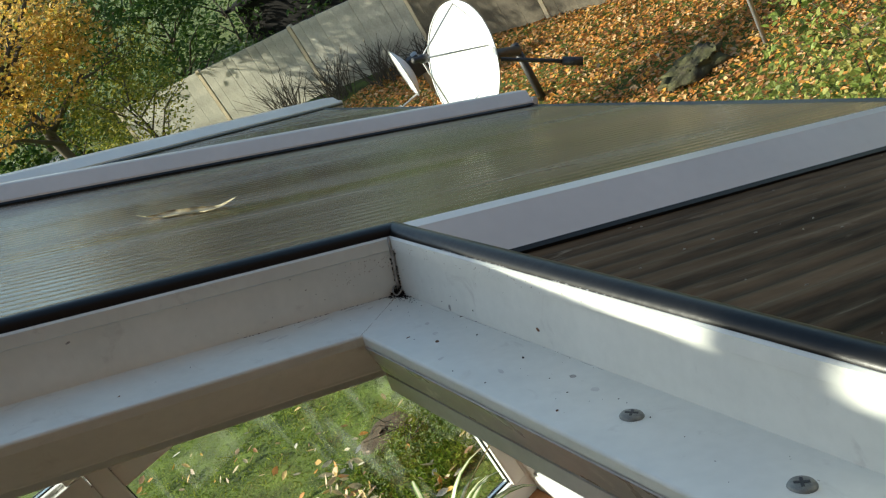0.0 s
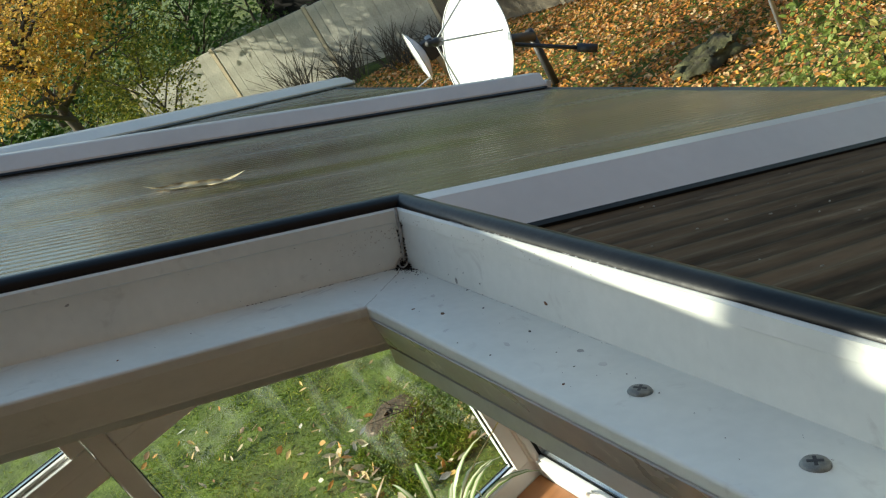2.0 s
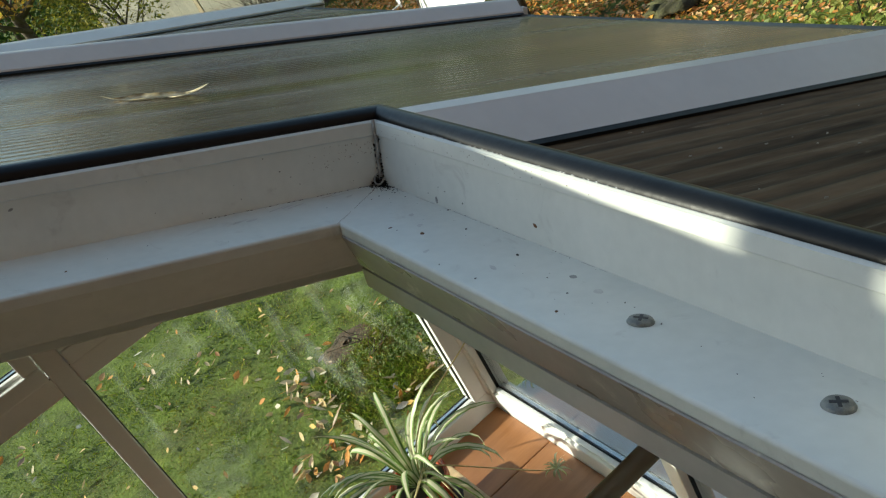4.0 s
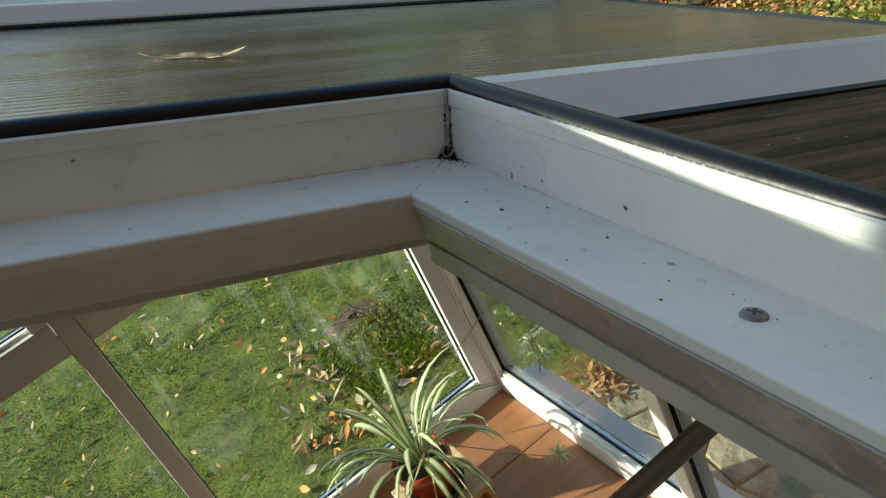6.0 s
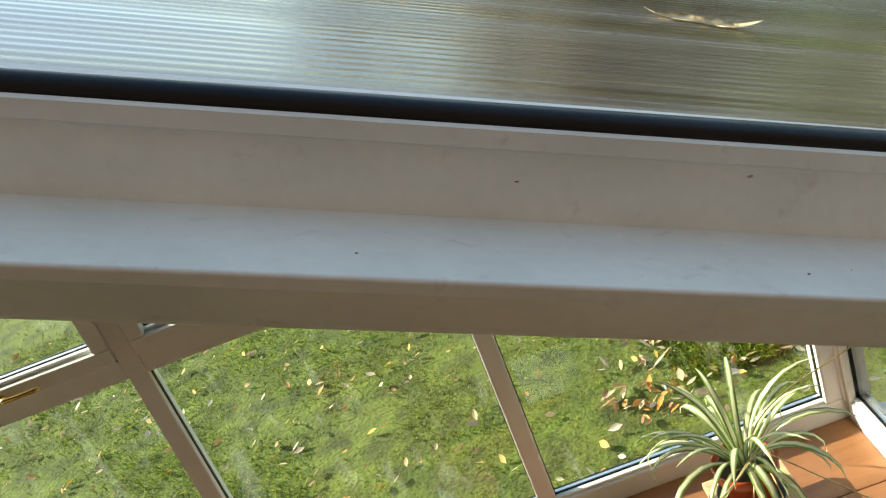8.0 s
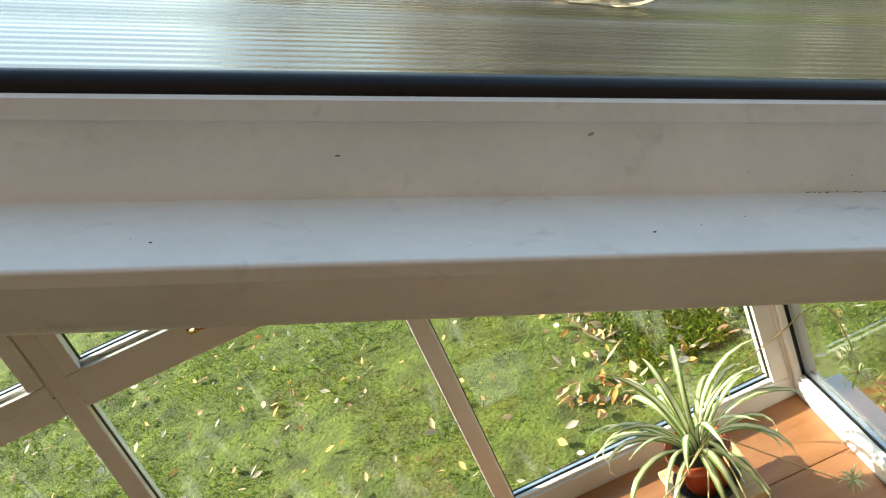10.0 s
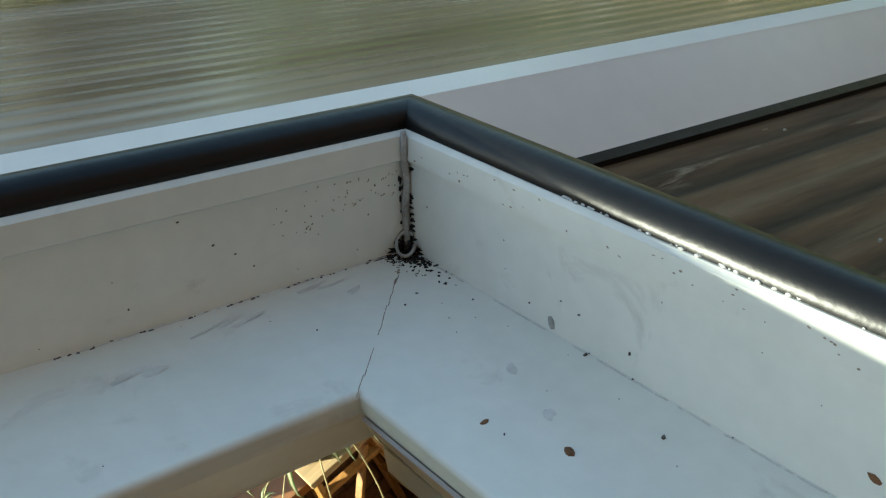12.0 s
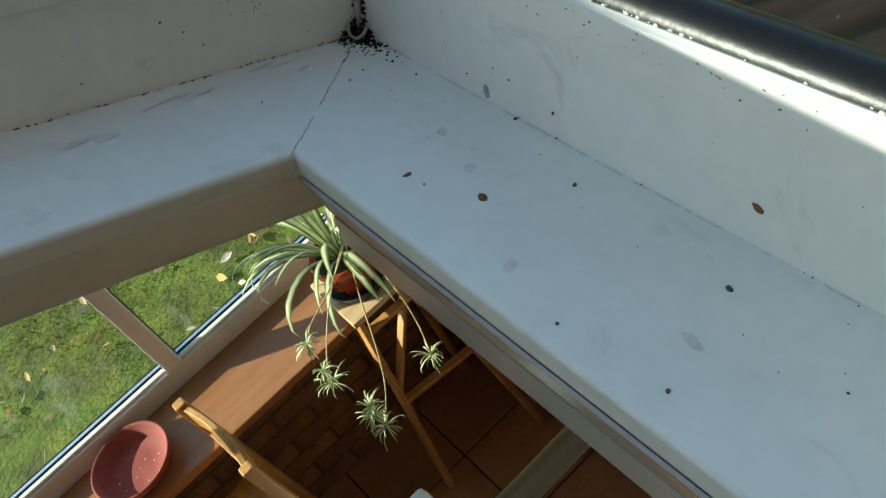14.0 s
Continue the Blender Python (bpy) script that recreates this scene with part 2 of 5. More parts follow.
# ---- helpers of this scene ----
def part(name, bm, mat, parent=None, label="", smooth=False):
    """Links a bmesh as one mesh object under a thing or a part."""
    me = bpy.data.meshes.new(name)
    if smooth:
        for f in bm.faces:
            f.smooth = True
    bm.normal_update()
    bm.to_mesh(me)
    bm.free()
    if mat:
        me.materials.append(mat)
    ob = new(name, me)
    if parent:
        ob.parent = parent
    if label:
        ob["label"] = label
    return ob


def thing(name, m=None, label="", category="", group="", kind=""):
    ob = new(name)
    ob.empty_display_size = 0.05
    ob.matrix_world = m if m is not None else Matrix()
    return tagged(ob, label, category, group, kind)


def box(x0, x1, y0, y1, z0, z1, bevel=0.0, bm=None, segments=2):
    own = bm is None
    b = bmesh.new()
    bmesh.ops.create_cube(b, size=1.0)
    for v in b.verts:
        v.co = Vector(((x0 + x1) / 2 + v.co.x * (x1 - x0), (y0 + y1) / 2 + v.co.y * (y1 - y0), (z0 + z1) / 2 + v.co.z * (z1 - z0)))
    if bevel:
        bmesh.ops.bevel(b, geom=b.edges[:], offset=bevel, segments=segments, profile=0.6, affect="EDGES")
    if own:
        return b
    return merge(bm, b)


def merge(bm, other, m=None):
    """Adds another bmesh to bm."""
    if m is not None:
        bmesh.ops.transform(other, matrix=m, verts=other.verts[:])
    me = bpy.data.meshes.new("tmp")
    other.to_mesh(me)
    other.free()
    bm.from_mesh(me)
    bpy.data.meshes.remove(me)
    return bm


def tube(points, radius, sides=10, bm=None, caps=True):
    """A round bar along points; radius may be one number or one for each point."""
    own = bm is None
    if own:
        bm = bmesh.new()
    pts = [Vector(p) for p in points]
    rad = radius if isinstance(radius, (list, tuple)) else [radius] * len(pts)
    rings = []
    side = None
    for i, p in enumerate(pts):
        d = (pts[min(i + 1, len(pts) - 1)] - pts[max(i - 1, 0)]).normalized()
        if side is None:
            side = d.orthogonal().normalized()
        else:
            side = (side - d * side.dot(d)).normalized()
        other = d.cross(side)
        rings.append([bm.verts.new(p + rad[i] * (math.cos(2 * math.pi * k / sides) * side + math.sin(2 * math.pi * k / sides) * other)) for k in range(sides)])
    for a, b in zip(rings, rings[1:]):
        for k in range(sides):
            bm.faces.new((a[k], a[(k + 1) % sides], b[(k + 1) % sides], b[k]))
    if caps and sides > 2:
        bm.faces.new(rings[0][::-1])
        bm.faces.new(rings[-1])
    return bm


def lathe(profile, sides=32, bm=None):
    """A turned shape about z from (radius, height) pairs."""
    if bm is None:
        bm = bmesh.new()
    rings = []
    for r, z in profile:
        rings.append([bm.verts.new((r * math.cos(2 * math.pi * k / sides), r * math.sin(2 * math.pi * k / sides), z)) for k in range(sides)])
    for a, b in zip(rings, rings[1:]):
        for k in range(sides):
            bm.faces.new((a[k], a[(k + 1) % sides], b[(k + 1) % sides], b[k]))
    bm.faces.new(rings[0][::-1])
    bm.faces.new(rings[-1])
    return bm


def extrude_profile(profile, path_a, path_b):
    """A closed profile of points swept from one end to the other: path_a(p) and path_b(p) give the two ends."""
    bm = bmesh.new()
    a = [bm.verts.new(path_a(p)) for p in profile]
    b = [bm.verts.new(path_b(p)) for p in profile]
    n = len(profile)
    for i in range(n):
        bm.faces.new((a[i], a[(i + 1) % n], b[(i + 1) % n], b[i]))
    bm.faces.new(a[::-1])
    bm.faces.new(b)
    bmesh.ops.recalc_face_normals(bm, faces=bm.faces[:])
    return bm


def arc(cx, cz, r, a0, a1, n):
    return [(cx + r * math.cos(radians(a0 + (a1 - a0) * i / n)), cz + r * math.sin(radians(a0 + (a1 - a0) * i / n))) for i in range(n + 1)]


def chip(bm, m, sx, sy, h, n=8):
    """A small irregular flake."""
    ring = [Vector((sx * math.cos(2 * math.pi * k / n) * random.uniform(0.82, 1.1), sy * math.sin(2 * math.pi * k / n) * random.uniform(0.82, 1.1), 0)) for k in range(n)]
    lo = [bm.verts.new(m @ p) for p in ring]
    hi = [bm.verts.new(m @ (p * 0.7 + Vector((0, 0, h * random.uniform(0.6, 1.2))))) for p in ring]
    for k in range(n):
        bm.faces.new((lo[k], lo[(k + 1) % n], hi[(k + 1) % n], hi[k]))
    bm.faces.new(hi)


# ---- plan ----
CORNER = Vector((0, 0, 2.5))
VENT = Matrix.Translation(CORNER) @ pose(0, 0, 0, 0, 23.25, 0)
SLOPE_N = Vector((0.0478, 0.0276, 1.0)).normalized()
_u = Vector((1.0, 0.0, 0))
_u = (_u - SLOPE_N * _u.dot(SLOPE_N)).normalized()
_v = SLOPE_N.cross(_u)
ROOF = VENT @ Matrix.Translation((0, 0, -0.0178)) @ Matrix((_u, _v, SLOPE_N)).transposed().to_4x4()
EAVE = 0.806
BAR_1, BAR_2, BAR_0 = 0.021, 0.985, -0.860
WALL_A, WALL_B, WALL_C, WALL_D = 2.00, 0.65, -2.65, -1.6
SILL = 0.60
LAWN = -0.20


# ---- roof ----
def sheet(name, v0, v1, top, bottom, label, lift=0.0, amp=0.00012, mat=None):
    """A fluted multiwall sheet in the roof's plane: top(v) and bottom(v) give its ends."""
    bm = bmesh.new()
    cell = 0.016
    n = max(2, round((v1 - v0) / cell)) * 6
    rows = []
    for i in range(n + 1):
        v = v0 + (v1 - v0) * i / n
        z = lift + amp * math.cos(2 * math.pi * i / 6) + 0.0006 * noise.noise((v * 9, 3.1, 0))
        a, b = top(v), bottom(v)
        ring = []
        for k in range(9):
            u = a + (b - a) * k / 8
            ring.append(bm.verts.new((u, v, z + 0.0012 * noise.noise((u * 3, v * 3, 7)))))
        ring.append(bm.verts.new((b, v, z - 0.024)))
        ring.append(bm.verts.new((a, v, z - 0.024)))
        rows.append(ring)
    for p, q in zip(rows, rows[1:]):
        for k in range(11):
            bm.faces.new((p[k], p[(k + 1) % 11], q[(k + 1) % 11], q[k]))
    bm.faces.new(rows[0][::-1])
    bm.faces.new(rows[-1])
    bmesh.ops.recalc_face_normals(bm, faces=bm.faces[:])
    ob = part(name, bm, mat or BRONZE, smooth=True)
    ob.data.set_sharp_from_angle(angle=radians(40))
    ob.matrix_world = ROOF
    return tagged(ob, label, "roof sheet", group="roof sheets")


HIP_SLOPE = 0.82
HIP_END = Vector((0.845, 1.98))


def hip_u(v):
    return HIP_END.x - (HIP_END.y - v) / HIP_SLOPE


RIDGE_U = -1.115
sheet("roof_sheet", BAR_1 + 0.03, BAR_2 + 0.03, lambda v: max(RIDGE_U, hip_u(v) + 0.02), lambda v: EAVE, "bronze fluted polycarbonate roof sheet, streaked with green algae")
sheet("roof_sheet", BAR_0 + 0.03, BAR_1 + 0.03, lambda v: 0.035, lambda v: EAVE, "bronze fluted polycarbonate roof sheet below the open vent, grimy and ribbed", 0.0135, 0.0013, GRIMY)
sheet("roof_sheet", BAR_0 + 0.03, BAR_1 + 0.03, lambda v: RIDGE_U, lambda v: -0.93, "bronze fluted polycarbonate roof sheet above the open vent")
sheet("roof_sheet", BAR_2 + 0.03, 1.90, lambda v: hip_u(v) + 0.02, lambda v: EAVE, "bronze fluted polycarbonate roof sheet beside the hip")
sheet("roof_sheet", -1.72, BAR_0 + 0.03, lambda v: RIDGE_U, lambda v: EAVE, "bronze fluted polycarbonate roof sheet beside the house")


def glazing_bar(m, length, label, end_cap=True, width=0.066, height=0.028, prof=None, seals=None, lip=0.003):
    """A capped glazing bar along +x from the origin of m, in the plane of the roof."""
    bar = thing("glazing_bar", m, label, "glazing bar", group="glazing bars")
    w = width / 2
    t = width * 0.19
    prof = prof or [(-w, 0.002), (-w + 0.0015, 0.008), (-t - 0.003, height - 0.0015), (-t, height), (t, height), (t + 0.003, height - 0.0015), (w - 0.0015, 0.008), (w, 0.002)]
    part("cap", extrude_profile(prof, lambda p: Vector((0, p[0], p[1])), lambda p: Vector((length, p[0], p[1]))), CAP, bar)
    for s in (-1, 1):
        zb = seals[0 if s < 0 else 1] if seals else 0.0
        g = [(s * (w - 0.004), zb - 0.001), (s * (w + lip), zb - 0.001), (s * (w + lip), zb + 0.0028), (s * (w - 0.001), zb + 0.0055)]
        part("gasket", extrude_profile(g, lambda p: Vector((0, p[0], p[1])), lambda p: Vector((length, p[0], p[1]))), RUBBER, bar, "black rubber gasket strip")
    if end_cap:
        b = box(length, length + 0.006, -w, w, -0.03, height * 0.55, 0.002)
        part("end_cap", b, CAP, bar, "plastic end cap")
        b = box(length + 0.006, length + 0.012, -w + 0.002, w - 0.002, -0.03, height * 0.5, 0.002)
        part("end_plate", b, CAP, bar)
    return bar


STEPPED = [(-0.0305, 0.0165), (-0.0302, 0.018), (-0.0078, 0.0388), (-0.0068, 0.0398), (0.004, 0.0416), (0.006, 0.0405), (0.026, 0.010), (0.030, 0.001)]
glazing_bar(ROOF @ Matrix.Translation((RIDGE_U, BAR_1 + 0.030, 0)), EAVE - RIDGE_U + 0.005, "white plastic-capped roof glazing bar beside the vent", width=0.060, height=0.042, prof=STEPPED, seals=(0.0136, 0.0), lip=0.002)
for v, u0 in ((BAR_2, hip_u(BAR_2 + 0.03)), (BAR_0, RIDGE_U)):
    glazing_bar(ROOF @ Matrix.Translation((u0, v + 0.033, 0)), EAVE - u0 + 0.005, "white plastic-capped roof glazing bar with black gaskets")
hip_top = Vector((RIDGE_U, HIP_END.y - (HIP_END.x - RIDGE_U) * HIP_SLOPE))
hip_dir = (HIP_END - hip_top).normalized()
glazing_bar(ROOF @ Matrix.Translation((hip_top.x, hip_top.y, 0.0)) @ pose(0, 0, 0, 0, 0, math.degrees(math.atan2(hip_dir.y, hip_dir.x))), (HIP_END - hip_top).length + 0.03, "wide white plastic-capped hip bar", width=0.080, height=0.022)

# the facets that fall away past the hip and behind the ridge
corner_w = ROOF @ Vector((EAVE, 2.07, 0))
ridge_w = ROOF @ Vector((hip_top.x, hip_top.y, 0))
mirror_w = Vector((2 * ridge_w.x - corner_w.x, corner_w.y, corner_w.z))
ridge_house = Vector((ridge_w.x, -1.75, ridge_w.z + 0.03))
mirror_house = Vector((mirror_w.x, -1.75, mirror_w.z))


def facet(name, pts, label):
    bm = bmesh.new()
    top = [bm.verts.new(p) for p in pts]
    low = [bm.verts.new(p - Vector((0, 0, 0.025))) for p in pts]
    bm.faces.new(top)
    bm.faces.new(low[::-1])
    for i in range(len(pts)):
        j = (i + 1) % len(pts)
        bm.faces.new((top[j], top[i], low[i], low[j]))
    bmesh.ops.recalc_face_normals(bm, faces=bm.faces[:])
    return tagged(part(name, bm, BRONZE), label, "roof sheet", group="roof sheets")


off = Vector((0, 0, -0.01))
facet("roof_sheet", [corner_w + off, ridge_w + off, mirror_w + off], "bronze polycarbonate roof facet past the hip")
facet("roof_sheet", [mirror_w + off, ridge_w + off, ridge_house + off, mirror_house + off], "bronze polycarbonate roof slope behind the ridge")
ridge_dir = ridge_house - ridge_w
rb = thing("ridge_cap", Matrix.Translation(ridge_w), "white plastic ridge capping", "ridge cap")
prof = [(-0.09, -0.01), (-0.02, 0.070), (0.02, 0.070), (0.09, -0.01)]
# unseen finial, added so that its shadow breaks the bottom rail's sun strip
fin = lathe([(0.045, 0.03), (0.045, 0.06), (0.022, 0.075), (0.022, 0.15), (0.034, 0.17), (0.034, 0.20), (0.016, 0.23), (0.004, 0.33)], 20)
bmesh.ops.translate(fin, verts=fin.verts[:], vec=(0, 0.022, 0))
part("finial", fin, CAP, rb, "unseen white finial added to cast a shadow", True)
part("cap", extrude_profile(prof, lambda p: Vector((p[0], 0.03, p[1])), lambda p: ridge_dir + Vector((p[0], 0, p[1]))), CAP, rb)

# eaves beams and gutters
for name, a, b, out in (("eave_gutter", ROOF @ Vector((EAVE, 2.07, 0)), ROOF @ Vector((EAVE, -1.7, 0)), Vector((1, 0, 0))), ("eave_gutter", mirror_w, corner_w, Vector((0, 1, 0)))):
    g = thing(name, Matrix(), "white plastic eaves gutter with a dark roof-sheet edging strip", "gutter", group="eaves gutters")
    prof = [(-0.07, -0.165), (0.045, -0.165), (0.055, -0.105), (0.048, -0.105), (0.04, -0.156), (-0.04, -0.156), (-0.04, -0.05), (-0.07, -0.05)]
    part("channel", extrude_profile(prof, lambda p: a + out * p[0] + Vector((0, 0, p[1])), lambda p: b + out * p[0] + Vector((0, 0, p[1]))), UPVC, g)
    prof = [(-0.010, -0.026), (0.004, -0.026), (0.004, 0.001), (-0.010, 0.003)]
    part("edging", extrude_profile(prof, lambda p: a + out * p[0] + Vector((0, 0, p[1])), lambda p: b + out * p[0] + Vector((0, 0, p[1]))), RUBBER, g, "dark sheet-end edging strip")

# ---- the open roof vent: four mitred rails round the opening ----
LEDGE = 0.0445
TWIST = -0.045  # the ring rises a little more up the slope than its bottom ledge
X0, Y0 = -0.93, -0.80  # the far corner of the ring, at the foot of the upstand
vent = thing("roof_vent_frame", VENT, "weathered white plastic roof vent frame, open, specked with dirt", "roof vent")
SIDES = {
    "bottom_rail": ((0, 0), (0, Y0), (1, 0)),
    "side_rail": ((X0, 0), (0, 0), (0, 1)),
    "top_rail": ((X0, Y0), (X0, 0), (-1, 0)),
    "far_side_rail": ((0, Y0), (X0, Y0), (0, -1)),
}


def ring_point(corner, p):
    """A profile point p = (outwards from the upstand's foot, height) at a corner of the ring."""
    sx = 1 if corner[0] == 0 else -1
    sy = 1 if corner[1] == 0 else -1
    x = corner[0] + sx * p[0]
    return Vector((x, corner[1] + sy * p[0], p[1] + TWIST * min(0.0, x)))


def side(name, prof, mat, key, smooth=False, label="", parent=None, crease=35):
    a, b, _ = SIDES[key]
    ob = part(name, extrude_profile(prof, lambda p: ring_point(a, p), lambda p: ring_point(b, p)), mat, parent or vent, label, smooth)
    if smooth:
        ob.data.set_sharp_from_angle(angle=radians(crease))
    return ob


TOP = [(-0.0006, 0.0), (0.0, 0.0), (0.0, 0.0006), (0.0, 0.0225), (0.0, 0.0230), (-0.0014, 0.0238), (-0.0014, 0.0296), (0.0, 0.0304), (0.013, 0.0304), (0.013, -0.012), (0.030, -0.016), (0.030, -0.030)]
NOSE = arc(-LEDGE + 0.0013, -0.0013, 0.0013, 190, 90, 6) + [(-LEDGE + 0.0018, 0.0)]
LEDGE_PROFILE = NOSE + TOP + [(0.030, -0.0405), (-0.0010, -0.0405), (-0.0022, -0.0395), (-0.0022, -0.0285), (-0.0262, -0.0268), (-0.0285, -0.0252), (-0.0290, -0.0240), (-LEDGE + 0.0008, -0.0052)]
STEP_PROFILE = NOSE + TOP + [(-0.018, -0.0262), (-0.0298, -0.0262), (-0.0310, -0.0252), (-LEDGE + 0.0008, -0.0052)]
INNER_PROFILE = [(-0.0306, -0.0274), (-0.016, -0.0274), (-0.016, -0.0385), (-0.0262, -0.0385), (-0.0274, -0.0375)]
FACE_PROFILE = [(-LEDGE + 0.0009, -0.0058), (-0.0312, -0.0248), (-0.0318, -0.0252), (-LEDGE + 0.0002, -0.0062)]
SEAL_PROFILE = [(-0.0290, -0.0263), (-0.018, -0.0263), (-0.018, -0.0273), (-0.0290, -0.0273)]
GASKET = arc(0.0060, 0.0300, 0.0056, -50, 230, 16)
for key in SIDES:
    stepped = key in ("bottom_rail", "top_rail")
    side("rail", STEP_PROFILE if stepped else LEDGE_PROFILE, UPVC_DIRTY, key, True, crease=10)
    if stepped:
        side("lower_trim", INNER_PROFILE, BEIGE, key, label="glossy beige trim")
        # added strip over the slanted face, with the dark reflection in its colour
        side("face_reflection", FACE_PROFILE, TAUPE, key, label="scuffed glossy strip, taupe for the dark room it mirrors")
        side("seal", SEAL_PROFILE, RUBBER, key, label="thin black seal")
    side("gasket", GASKET, RUBBER, key, True, "thick round black rubber gasket")


# the lid, hinged on the top rail and thrown open
lid_m = Matrix.Translation((X0 - 0.012, 0, 0.045 - TWIST * X0 * -1)) @ pose(0, 0, 0, 0, -158, 0)
bm = box(0.0, 0.06, Y0 - 0.02, 0.02, 0, 0.035, 0.004)
box(0.90, 0.96, Y0 - 0.02, 0.02, 0, 0.035, 0.004, bm=bm)
box(0.06, 0.90, -0.04, 0.02, 0, 0.035, 0.004, bm=bm)
box(0.06, 0.90, Y0 - 0.02, Y0 + 0.04, 0, 0.035, 0.004, bm=bm)
lid = part("lid", bm, UPVC, vent, "white plastic lid frame, thrown open")
lid.matrix_local = lid_m
pane_l = part("lid_sheet", box(0.06, 0.90, Y0 + 0.04, -0.04, 0.008, 0.03), BRONZE, lid, "bronze polycarbonate sheet")


def screw(x, y):
    s = thing("screw", VENT @ Matrix.Translation((x, y, 0.0)) @ pose(0, 0, 0, random.uniform(-4, 4), random.uniform(-4, 4), random.uniform(0, 90)), "corroded zinc cross-head screw in the vent ledge", "screw", group="ledge screws")
    head = lathe([(0.0030, -0.001), (0.0041, 0.0006), (0.0042, 0.0012), (0.0036, 0.0021), (0.0020, 0.0024), (0.0006, 0.0024)], 24)
    part("head", head, STEEL, s, smooth=True)
    b = box(-0.0022, 0.0022, -0.0005, 0.0005, 0.0012, 0.00252)
    box(-0.0005, 0.0005, -0.0022, 0.0022, 0.0012, 0.00255, bm=b)
    part("recess", b, DARK, s, "dark cross-shaped recess")
    b = bmesh.new()
    for k in range(9):
        a, r = random.uniform(0, 6.283), random.uniform(0.0040, 0.0056)
        chip(b, Matrix.Translation((r * math.cos(a), r * math.sin(a), 0.0001)) @ pose(0, 0, 0, 0, 0, math.degrees(a) + 90), random.uniform(0.0003, 0.0011), random.uniform(0.0002, 0.0006), 0.0003, 6)
    part("rust", b, SPECK, s, "rust-brown crumbs round the head")


screw(-0.021, -0.197)
screw(-0.020, -0.264)

# ---- tie bar under the roof ----
tie = thing("tie_bar", Matrix.Translation((0, 0.073, 2.153)), "pale beige tubular tie bar under the roof", "tie bar")
part("tube", tube([(WALL_C, 0, 0), (0.66, 0, 0)], 0.0088, 20), TUBE, tie, smooth=True)


# ---- glazed walls on brick dwarf walls ----
def window(name, m, length, mullions, label, handles=(), start=0.06):
    """A glazed screen: x along the wall, y outwards, z up from the floor; frame members are parts."""
    w = thing(name, m, label, "window", kind="structure")
    z0, z1, zt = SILL - 0.012, 2.06, 1.584
    d = 0.07

    def member(n, x0, x1, a, b, y0=0.0, y1=d, bevel=0.006, mat=UPVC, lab=""):
        return part(n, box(x0, x1, y0, y1, a, b, bevel), mat, w, lab)

    member("bottom_rail", 0, length, z0, z0 + 0.082)
    member("head_rail", 0, length, z1 - 0.07, z1)
    xs = [0.0] + list(mullions) + [length]
    for i, x in enumerate(xs):
        half = 0.0275 if 0 < i < len(xs) - 1 else (0.03 if i else start / 2)
        c = min(max(x, half), length - half)
        member("mullion", c - half, c + half, z0 + 0.082, z1 - 0.07, -0.001, d - 0.001)
    for a, b in zip(xs, xs[1:]):
        a += 0.0275 if a > 0 else start
        b -= 0.0275 if b < length else 0.06
        member("transom", a, b, zt, zt + 0.064, 0.0005, d)
        # glazing beads, the dark seal and the bright spacer of each pane
        for (pa, pb, q0, q1, sash) in ((a, b, z0 + 0.082, zt, False), (a, b, zt + 0.064, z1 - 0.07, True)):
            if sash:
                s = part("sash", box(pa + 0.002, pb - 0.002, -0.012, 0.03, q0 + 0.001, q0 + 0.046, 0.005), UPVC, w)
                for k0, k1 in ((pa + 0.002, pa + 0.046), (pb - 0.046, pb - 0.002)):
                    part("stile", box(k0, k1, -0.011, 0.03, q0 + 0.046, q1, 0.005), UPVC, s)
                part("seal", box(pa + 0.001, pb - 0.001, -0.0015, 0.002, q0 - 0.0012, q0 + 0.0012), RUBBER, s, "thin dark gap line")
                pa, pb, q0 = pa + 0.046, pb - 0.046, q0 + 0.046
            part("bead", box(pa, pb, 0.010, 0.028, q0, q0 + 0.011, 0.004), UPVC, w)
            part("seal", box(pa, pb, 0.0282, 0.0310, q0, q0 + 0.0135), RUBBER, w, "thin black glazing seal")
            part("seal", box(pa, pb, 0.024, 0.0310, q1 - 0.003, q1), RUBBER, w, "thin black glazing seal")
            for x0, x1 in ((pa, pa + 0.003), (pb - 0.003, pb)):
                part("seal", box(x0, x1, 0.020, 0.0310, q0 + 0.0135, q1 - 0.003), RUBBER, w, "thin black glazing seal")
            part("spacer", box(pa, pb, 0.0362, 0.0480, q0, q0 + 0.012), SPACER, w, "bright metal spacer bar")
            part("seal", box(pa, pb, 0.0484, 0.0520, q0, q0 + 0.014), RUBBER, w, "thin black glazing seal")
            pane = part("pane", box(pa, pb, 0.031, 0.035, q0, q1), GLASS, w, "clear glass pane with painted pale reflection streaks")
            pane.visible_shadow = False
    for x in handles:
        h = part("handle", lathe([(0.014, 0.0), (0.014, 0.004), (0.008, 0.007), (0.007, 0.02)], 18), BRASS, w, "polished brass window handle", True)
        h.matrix_local = Matrix.Translation((x, -0.012, zt + 0.086)) @ pose(0, 0, 0, 90, 0, 0)
        b = tube([(0, 0, 0), (0.02, 0, 0.002), (0.06, 0, 0.006), (0.10, 0, 0.004), (0.118, 0, 0.001)], [0.007, 0.0075, 0.0065, 0.0065, 0.005], 12)
        l = part("lever", b, BRASS, h, "", True)
        l.matrix_local = Matrix.Translation((0, 0, 0.018))
    return w


